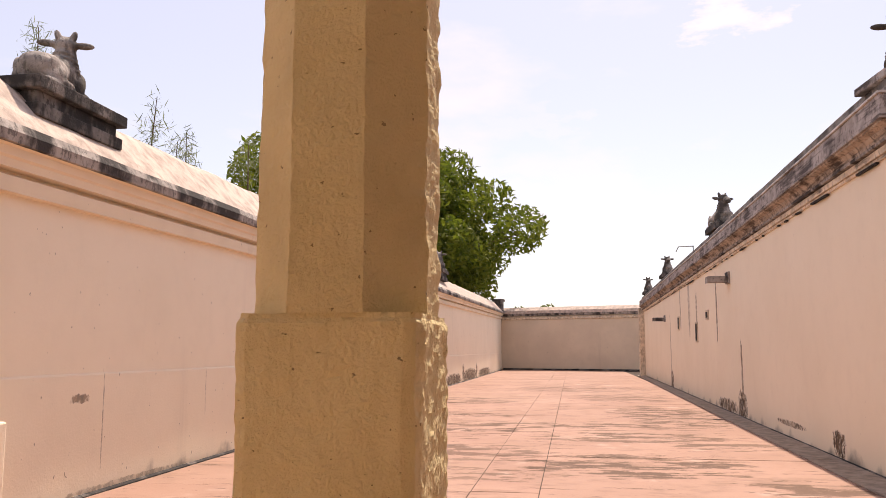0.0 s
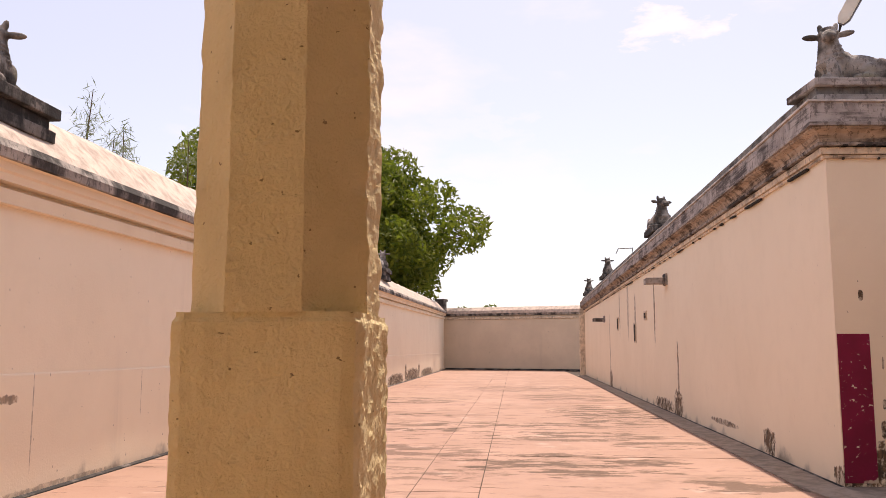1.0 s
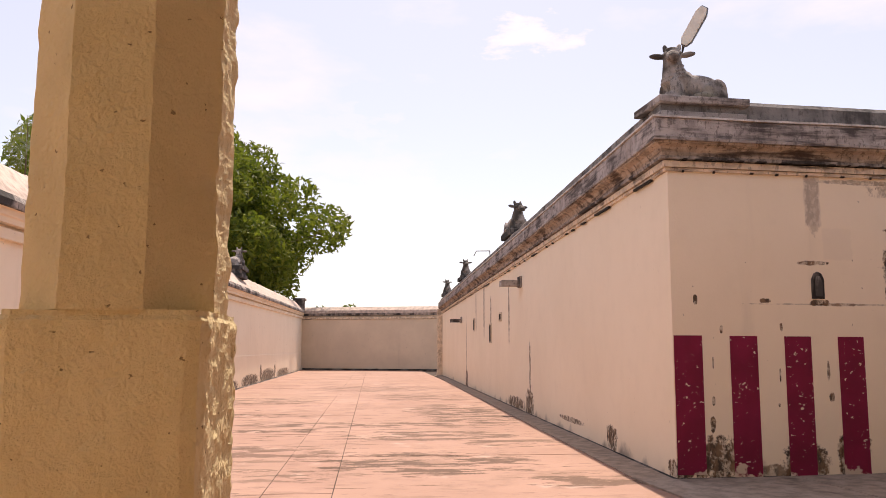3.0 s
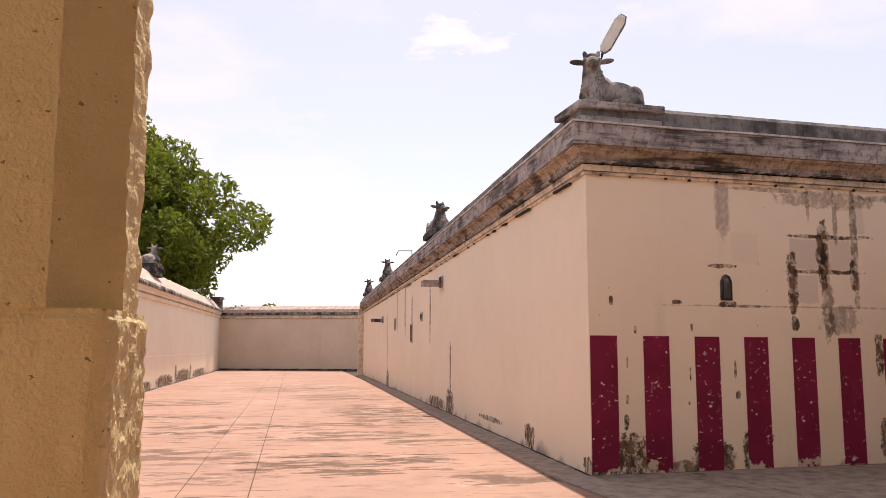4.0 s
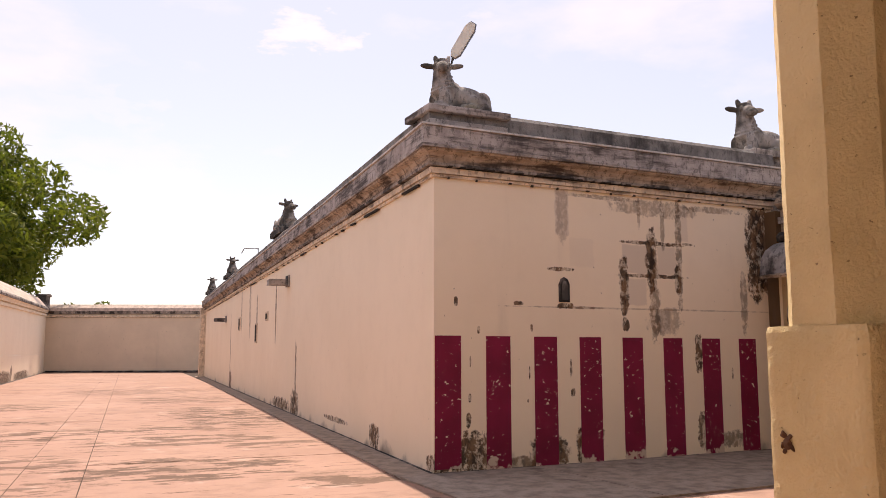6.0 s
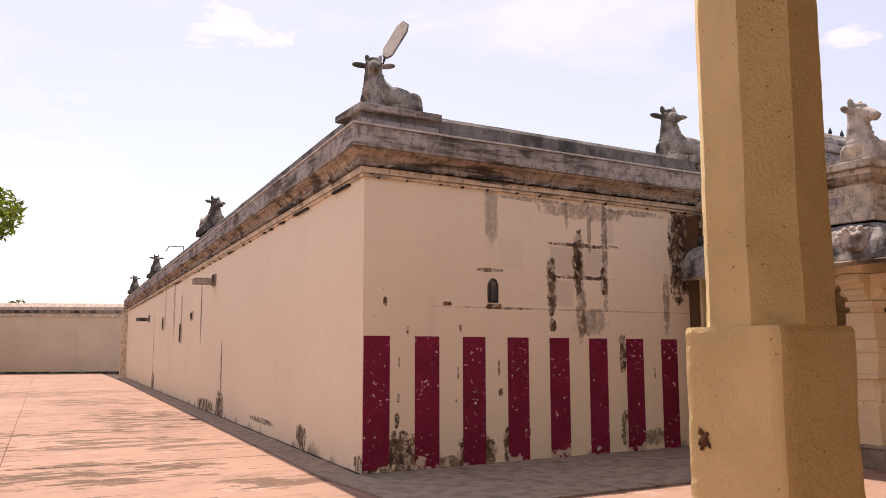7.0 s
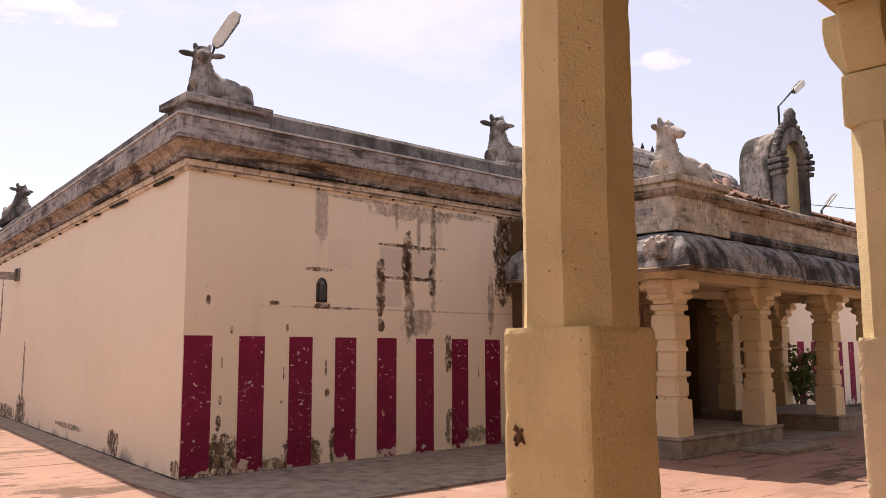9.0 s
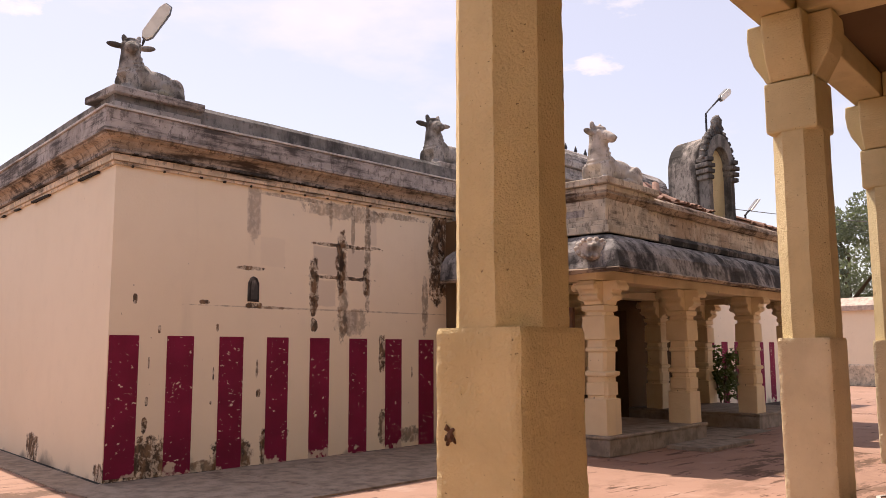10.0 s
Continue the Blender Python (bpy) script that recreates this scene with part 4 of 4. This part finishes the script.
# bundle of cloth and dark vessels inside the porch
bm = bmesh.new()
add_ball(bm, (0, 0, 0.12), (0.2, 0.16, 0.14), 14)
add_ball(bm, (0.1, 0.05, 0.07), (0.16, 0.13, 0.08), 14)
b = part("cloth_bundle", roughen(bm, 0.06, 6), m_cloth, smooth=True)
b.matrix_world = PORCH @ pose(1.35, 1.3, 0.285)
tagged(b, "crumpled lime green cloth bundle on the porch floor", "cloth")
for x, y, s in ((1.9, 1.7, 1.0), (2.25, 1.9, 0.8)):
    bm = bmesh.new()
    add_loft(bm, [ring(16, r * s, r * s, z * s) for r, z in ((0.12, 0), (0.2, 0.1), (0.22, 0.22), (0.15, 0.34), (0.11, 0.38), (0.15, 0.43))])
    b = part("water_pot", bm, m_dark, smooth=True)
    b.matrix_world = PORCH @ pose(x, y, 0.29)
    tagged(b, "dark round metal pot standing on the porch floor", "pot")

# ---- matching striped building on the other side of the porch ----
S2 = 13.4
east_shrine = thing("shrine_building", FRONT @ pose(S2, 0, 0), "second cream shrine hall with red-striped front beyond the porch", "building")
part("front_wall", box(0, 6.3, 0, 0.5, 0, 3.7), m_wall, east_shrine)
part("side_wall", box(5.8, 6.3, 0.5, 36, 0, 3.7), m_wall, east_shrine)
part("side_wall", box(0, 0.5, 0.5, 36, 0, 3.7), m_wall, east_shrine)
part("cornice", sweep([(-0.1, 0), (6.3, 0), (6.3, 36)], [(-0.3, 3.7), (0.1, 3.7), (0.2, 3.9), (0.24, 4.26), (-0.3, 4.26)]), m_grey, east_shrine)
part("roof_deck", box(0, 6.3, 0.3, 36, 3.71, 4.2), m_grey, east_shrine)
for k in range(8):
    part("painted_stripe", box(0.2 + 0.765 * k, 0.56 + 0.765 * k, -0.005, 0, 0, 1.67), m_red, east_shrine)

# ---- temple tower behind the porch ----
tower = thing("temple_tower", pose(19.9, 15.6, 0, 0, 0, 5), "stucco tower with a barrel roof and dark finials", "tower")
part("tower_body", box(-3, 3, -1.5, 1.5, 3.0, 6.0), m_grey_pale, tower, bevel=0.05)
for z, g in ((6.0, 0.25), (6.2, 0.1), (6.4, 0.2)):
    part("tower_ledge", box(-3 - g, 3 + g, -1.5 - g, 1.5 + g, z + 0.004, z + 0.2), m_grey_pale, tower, bevel=0.03)
bm = bmesh.new()
add_loft(bm, [[(x, 1.5 * math.cos(a), 6.6 + 0.75 * math.sin(a)) for a in [math.pi * i / 10 for i in range(11)]] for x in (-3.1, 3.1)])
part("barrel_roof", bm, m_grey_pale, tower)
for i in range(11):
    bm = bmesh.new()
    add_loft(bm, [ring(10, r, r, z) for r, z in ((0.05, 0), (0.10, 0.08), (0.11, 0.16), (0.04, 0.24), (0.06, 0.30), (0.012, 0.46))])
    part("finial", bm, m_metal, tower, "dark metal finial", smooth=True, matrix=pose(-2.75 + 0.55 * i, 0, 7.33))
# cable across the roofs
tagged(part("cable", tube([(13.2 + i * 2.2, 14 - 0.6 * i, 6.0 - 0.02 * i * (10 - i)) for i in range(11)], [0.012] * 11, 5), m_wire), "thin sagging cable strung above the roofs", "cable")

# ---- compound wall on the east side ----
east = tagged(part("wall_east", sweep([(36.5, 66), (34.0, -8)], [(0, 0), (0, 3.0), (-0.5, 3.0), (-0.5, 0)]), m_wall), "cream compound wall on the far side of the court", "wall", kind="structure")
part("coping", sweep([(36.5, 66), (34.0, -8)], [(0.2, 3.0), (0.2, 3.2), (-0.25, 3.55), (-0.7, 3.2), (-0.7, 3.0)]), m_coping, east)
part("dado", sweep([(36.5, 66), (34.0, -8)], [(0.0, 0), (0.06, 0), (0.06, 0.8), (0.0, 0.85)]), m_trim, east)

# ---- pillared gallery round the camera ----
PILLARS = [(-0.72, 2.42, 0.0, 0.53), (2.955, 2.685, 5.0, 0.535), (8.235, 3.53, 5.0, 0.52), (11.95, 4.0, 6.0, 0.52), (15.5, 4.5, 7.0, 0.52)]
GT = 7.26


def gallery_pillar(x, y, turn, w, seed, worn=False, pale=False):
    p = thing("stone_pillar", pose(x, y, 0, 0, 0, turn), "ochre limewashed stone pillar with square base and octagonal shaft", "pillar", "gallery pillars")
    h = w / 2
    bm = bmesh.new()
    n, m = (120, 34) if worn else (60, 18)
    rings = []
    for i in range(n + 1):
        z = 1.6 * i / n
        q = []
        for k in range(4):
            a, b = ((-h, -h), (h, -h), (h, h), (-h, h))[k], ((h, -h), (h, h), (-h, h), (-h, -h))[k]
            for j in range(m):
                f = j / m
                q.append((a[0] + (b[0] - a[0]) * f, a[1] + (b[1] - a[1]) * f, z))
        rings.append(q)
    add_loft(bm, rings)
    for v in bm.verts:
        r = max(abs(v.co.x), abs(v.co.y)) / h
        edge = min(abs(v.co.x), abs(v.co.y)) / h
        k = 0.014 * max(0, edge - 0.82) / 0.18 if r > 0.9 else 0
        v.co.x -= math.copysign(k, v.co.x)
        v.co.y -= math.copysign(k, v.co.y)
        if v.co.z > 1.58:
            v.co.x *= 0.975
            v.co.y *= 0.975
    if worn:
        for v in bm.verts:
            k = max(0.0, (v.co.x / h - 0.93) / 0.07)
            q = v.co * 30
            v.co.x += k * (0.005 * noise.noise(q) + 0.006 * noise.noise(q * 0.4) + 0.0035 * noise.noise(q * 1.9))
            v.co.y += k * 0.005 * noise.noise(q + Vector((5, 3, 1)))
    roughen(bm, 0.006, 3.0, seed)
    roughen(bm, 0.005, 22.0, seed)
    part("base_block", bm, m_ochre_pale if pale else m_ochre, p, "whitened, rain-stained base block" if pale else "")
    # the eight-sided shaft
    s = 0.5 * w * 0.972
    bm = bmesh.new()
    rings = []
    tall = 130 if worn else 44
    for i in range(tall + 1):
        z = 1.6 + 2.06 * i / tall
        k = 1.0 - 0.02 * i / tall
        q = []
        for e in range(8):
            a0, a1 = math.pi / 8 + math.pi / 4 * e, math.pi / 8 + math.pi / 4 * (e + 1)
            R = s / math.cos(math.pi / 8) * k
            for j in range(4):
                f = j / 4
                q.append((R * (math.cos(a0) * (1 - f) + math.cos(a1) * f), R * (math.sin(a0) * (1 - f) + math.sin(a1) * f), z))
        rings.append(q)
    add_loft(bm, rings)
    roughen(bm, 0.006, 2.5, seed + 3)
    if worn:
        for v in bm.verts:
            if v.co.x > 0.86 * s:
                v.co.x += 0.007 * noise.noise(v.co * 9) + 0.007 * noise.noise(v.co * 24) + 0.006 * max(0.0, 1.0 - abs(v.co.z - 2.35) / 0.5)
    roughen(bm, 0.004, 24.0, seed + 3)
    part("shaft", bm, m_ochre, p, matrix=pose(0.003, -0.0055, 0))
    bm = bmesh.new()
    add_loft(bm, [square(h * k, z) for z, k in ((3.66, 0.93), (3.69, 0.97), (4.16, 0.97), (4.19, 0.95))])
    part("upper_block", bm, m_ochre, p, bevel=0.015)
    for i, t in enumerate((0, 90)):
        bm = bmesh.new()
        prof = [(0.42, 4.85), (0.43, 4.72), (0.415, 4.56), (0.37, 4.42), (0.28, 4.27), (0.245, 4.20)]
        sec = prof + [(-u, z) for u, z in prof[::-1]]
        add_loft(bm, [[(u, v, z - 0.003 * i) for u, z in sec] for v in (-0.2, 0.2)])
        part("corbel", bm, m_ochre, p, "curved corbel bracket", matrix=pose(0, 0, 0, 0, 0, t + GT - turn), bevel=0.02)
    return p


for i, (x, y, turn, w) in enumerate(PILLARS):
    made = gallery_pillar(x, y, turn, w, 2.3 * i, i == 0, i > 1)
    if i == 1:
        bm = bmesh.new()
        for dy, dz, r in ((0, 0, 0.03), (0.02, 0.035, 0.018), (-0.022, -0.02, 0.016), (0.03, -0.012, 0.014), (-0.015, 0.028, 0.012), (0.012, -0.035, 0.012)):
            add_ball(bm, (0, dy, dz), (0.008, r * 0.8, r), 10)
        part("mud_daub", roughen(bm, 0.012, 40), m_wood, made, "small brown mud daub on the pillar", matrix=pose(-w / 2 - 0.002, 0.15, 1.10))
GAL = pose(-0.66, 2.5, 0, 0, 0, GT)
for x0, x1 in ((-0.9, 3.6), (3.604, 8.9), (8.904, 12.5), (12.504, 18)):
    tagged(part("roof_beam", box(x0, x1, -0.2, 0.2, 4.855, 5.2), m_ochre, matrix=GAL, bevel=0.02), "ochre limewashed stone lintel beam", "beam", "gallery beams")
for x in (0, 3.62, 8.88, 12.5):
    tagged(part("cross_beam", box(x - 0.2, x + 0.2, -5.0, -0.21, 4.86, 5.2), m_ochre, matrix=GAL, bevel=0.02), "ochre limewashed cross beam", "beam", "gallery beams")
# ceiling shares the dark plaster, its underside shade put into the colour
tagged(part("ceiling", box(-1.1, 18, -5.4, 0.42, 5.205, 5.42), m_inside_shade, matrix=GAL), "dark stone slab ceiling of the gallery", "ceiling", kind="structure")
tagged(part("wall_south", box(-6.0, 18, -5.4, -5.0, 0, 5.2), m_ochre, matrix=GAL), "ochre rear wall of the gallery", "wall", kind="structure")

bm = bmesh.new()
add_loft(bm, [[(0.34 * math.cos(a) + 0.05 * math.cos(3 * a) + r * math.cos(a), 0.30 * math.sin(a) + r * math.sin(a), z) for a in [2 * math.pi * i / 28 for i in range(28)]] for r, z in ((-0.02, 0.004), (-0.02, 0.008), (0.02, 0.008), (0.02, 0.004))], False)
chalk = part("chalk_drawing", bm, m_edge)
chalk.matrix_world = pose(9.05, 3.0, 0.004)
tagged(chalk, "white chalk loop drawn on the paving", "floor drawing")

# ---- trees ----
def leaf_cloud(name, clumps, count, size, material, parent, seed, flat=0.6, droop=0.0, slim=0.38):
    """Many small bent leaves gathered round the given clumps (centre, radius)."""
    r = np.random.RandomState(seed)
    vol = np.array([c[1] ** 2 for c in clumps])
    pick = r.choice(len(clumps), count, p=vol / vol.sum())
    cen = np.array([c[0] for c in clumps])[pick]
    rad = np.array([c[1] for c in clumps])[pick]
    d = r.normal(size=(count, 3))
    d /= np.linalg.norm(d, axis=1)[:, None]
    p = cen + d * (rad * (0.55 + 0.5 * r.rand(count) ** 0.6))[:, None] * np.array([1, 1, flat])
    u = r.normal(size=(count, 3)) + np.array([0, 0, -droop])
    u /= np.linalg.norm(u, axis=1)[:, None]
    w = np.cross(u, r.normal(size=(count, 3)))
    w /= np.linalg.norm(w, axis=1)[:, None]
    s = size * (0.6 + 0.8 * r.rand(count))[:, None]
    nrm = np.cross(u, w) * s * 0.15
    quad = np.stack([p - u * s, p + w * s * slim + nrm, p + u * s, p - w * s * slim + nrm], 1).reshape(-1, 3)
    me = bpy.data.meshes.new(name)
    me.from_pydata(quad.tolist(), [], np.arange(count * 4).reshape(-1, 4).tolist())
    me.materials.append(material)
    ob = new(name, me)
    ob.parent = parent
    return ob


def tree(x, y, height, spread, seed, label, leaves=14000, size=0.22, material=None, low=0.35, n_clump=42, lump=(0.15, 0.27)):
    t = thing("tree", pose(x, y, 0), label, "tree", "trees")
    r = random.Random(seed)
    part("trunk", tube([(0, 0, 0), (0.1, 0.05, height * 0.2), (-0.1, 0.1, height * 0.42), (0.1, 0, height * 0.7)], [0.34, 0.27, 0.2, 0.08], 10), m_bark, t, smooth=True)
    clumps = []
    for i in range(n_clump):
        f = low + (0.95 - low) * ((i + 0.5) / n_clump)
        a = i * 2.4 + r.uniform(-0.4, 0.4)
        reach = spread * math.sin(math.pi * min(1, 0.16 + 0.8 * (f - low) / (1 - low))) ** 0.8 * r.uniform(0.4, 1.12)
        c = (reach * math.cos(a), reach * math.sin(a), height * f + r.uniform(-0.4, 0.4))
        clumps.append((c, spread * r.uniform(*lump)))
        if i % 5 == 0:
            part("limb", tube([(0, 0, height * (f - 0.22)), (c[0] * 0.5, c[1] * 0.5, height * (f - 0.08)), c], [0.12, 0.08, 0.03], 6), m_bark, t)
    leaf_cloud("crown", clumps, leaves, size, material or m_leaf, t, seed, 0.75)
    return t


tree(-18.0, 68.5, 19.8, 13.0, 5, "broad green leafy tree behind the compound wall", 95000, 0.29, low=0.31, n_clump=165, lump=(0.13, 0.23))
tree(48, 18.5, 9.5, 5.0, 8, "dull green tree beyond the east wall", 22000, 0.13, m_leaf_wisp)
tree(-3.5, 95, 6.0, 4.5, 12, "small far tree behind the end wall", 3000, 0.3, m_leaf_dull)
tree(45, 8, 7.0, 4.0, 15, "dull green tree beyond the east wall", 14000, 0.13, m_leaf_wisp)


def wisp(x, y, base, top, seed):
    """A feathery sapling top that shows above the wall."""
    t = thing("feathery_sapling", pose(x, y, 0), "thin feathery grey-green sapling behind the compound wall", "sapling", "saplings")
    r = random.Random(seed)
    lean = r.uniform(-0.2, 0.4)
    part("stem", tube([(0, 0, 0), (lean * 0.5, 0, top * 0.6), (lean, 0, top)], [0.05, 0.03, 0.006], 6), m_bark, t)
    clumps = []
    for i in range(12):
        f = i / 11
        z = base + (top - base) * f
        k = (1 - f) * 0.22 + 0.06
        clumps.append(((lean * z / top + r.uniform(-k, k), r.uniform(-k, k), z), 0.10 + 0.12 * (1 - f)))
    leaf_cloud("needles", clumps, 200, 0.10, m_leaf_wisp, t, seed, 1.5, -0.6, 0.07)


for x, y, b, t, s in ((-8.2, 11.3, 5.9, 6.6, 1), (-7.5, 12.9, 5.1, 5.9, 2), (-7.3, 13.7, 4.8, 5.3, 5), (-7.2, 14.3, 4.9, 5.65, 3), (-6.9, 16.6, 5.1, 6.0, 4)):
    wisp(x, y, b, t, s)

# shrub in front of the second striped front
sh = thing("shrub", FRONT @ pose(13.9, -0.9, 0), "dark leafy shrub growing beside the porch", "shrub")
for i in range(5):
    a = i * 1.3
    part("stem", tube([(0, 0, 0), (0.15 * math.cos(a), 0.15 * math.sin(a), 0.7), (0.4 * math.cos(a), 0.35 * math.sin(a), 1.3)], [0.02, 0.015, 0.006], 5), m_bark, sh)
leaf_cloud("foliage", [((0.35 * math.cos(i), 0.3 * math.sin(i * 1.7), 0.55 + 0.1 * i), 0.28) for i in range(9)], 900, 0.075, m_leaf_dull, sh, 21, 1.0)

# ---- paving slabs of the court ----
rng = random.Random(6)
cols = [(-5.3, -1.15), (-1.15, -0.42), (-0.42, 3.52)]
rows_y = [-3.6, 0.6, 4.8, 8.9, 11.9, 15.0, 19.1, 23.5, 28.0, 32.5, 37.0, 42.0, 47.0, 53.0, 60.0]


def slab(x0, x1, y0, y1, z=0.0):
    g = 0.0055
    bm = box(x0 + g, x1 - g, y0 + g, y1 - g, -0.05, z)
    return part("paving_slab", bm, m_floor, court)


for a, b in cols:
    for y0, y1 in zip(rows_y, rows_y[1:]):
        slab(a, b, y0, y1, rng.uniform(-0.002, 0.003))
for x0, x1 in ((3.52, 6.6), (6.6, 9.4), (9.4, 12.6), (12.6, 16.2), (16.2, 20), (20, 25), (25, 30), (30, 34)):
    for y0, y1 in ((-3.6, 0.6), (0.6, 3.6), (3.6, 6.3), (6.3, 9.4)):
        slab(x0, x1, y0, y1, rng.uniform(-0.002, 0.003))
for y0, y1 in ((9.4, 16), (16, 24), (24, 34), (34, 46)):
    slab(24, 34, y0, y1)
slab(-5.3, 5.0, 60.0, 64.5)

# grey cement apron along the foot of the side wall and of the striped front
def apron(x0, x1, y0, y1, z, m=Matrix()):
    return part("apron_slab", roughen(box(x0, x1, y0, y1, -0.03, z), 0.004, 2.0), m_apron, court, matrix=m)


for i in range(14):
    y = 9.2 + 2.85 * i
    apron(-0.46, 0.05, 0, 2.84, 0.012 + 0.003 * (i % 2), pose(side_x(y), y, 0, 0, 0, -math.degrees(SKEW)))
# front slabs widened to the cast shadow's edge, so their grey tints that shade
for i, (a, e) in enumerate(((-0.46, 1.5), (1.51, 3.6), (3.61, 5.75))):
    apron(a, e, -2.4, 0.02, 0.02 + 0.002 * (i % 2), FRONT)
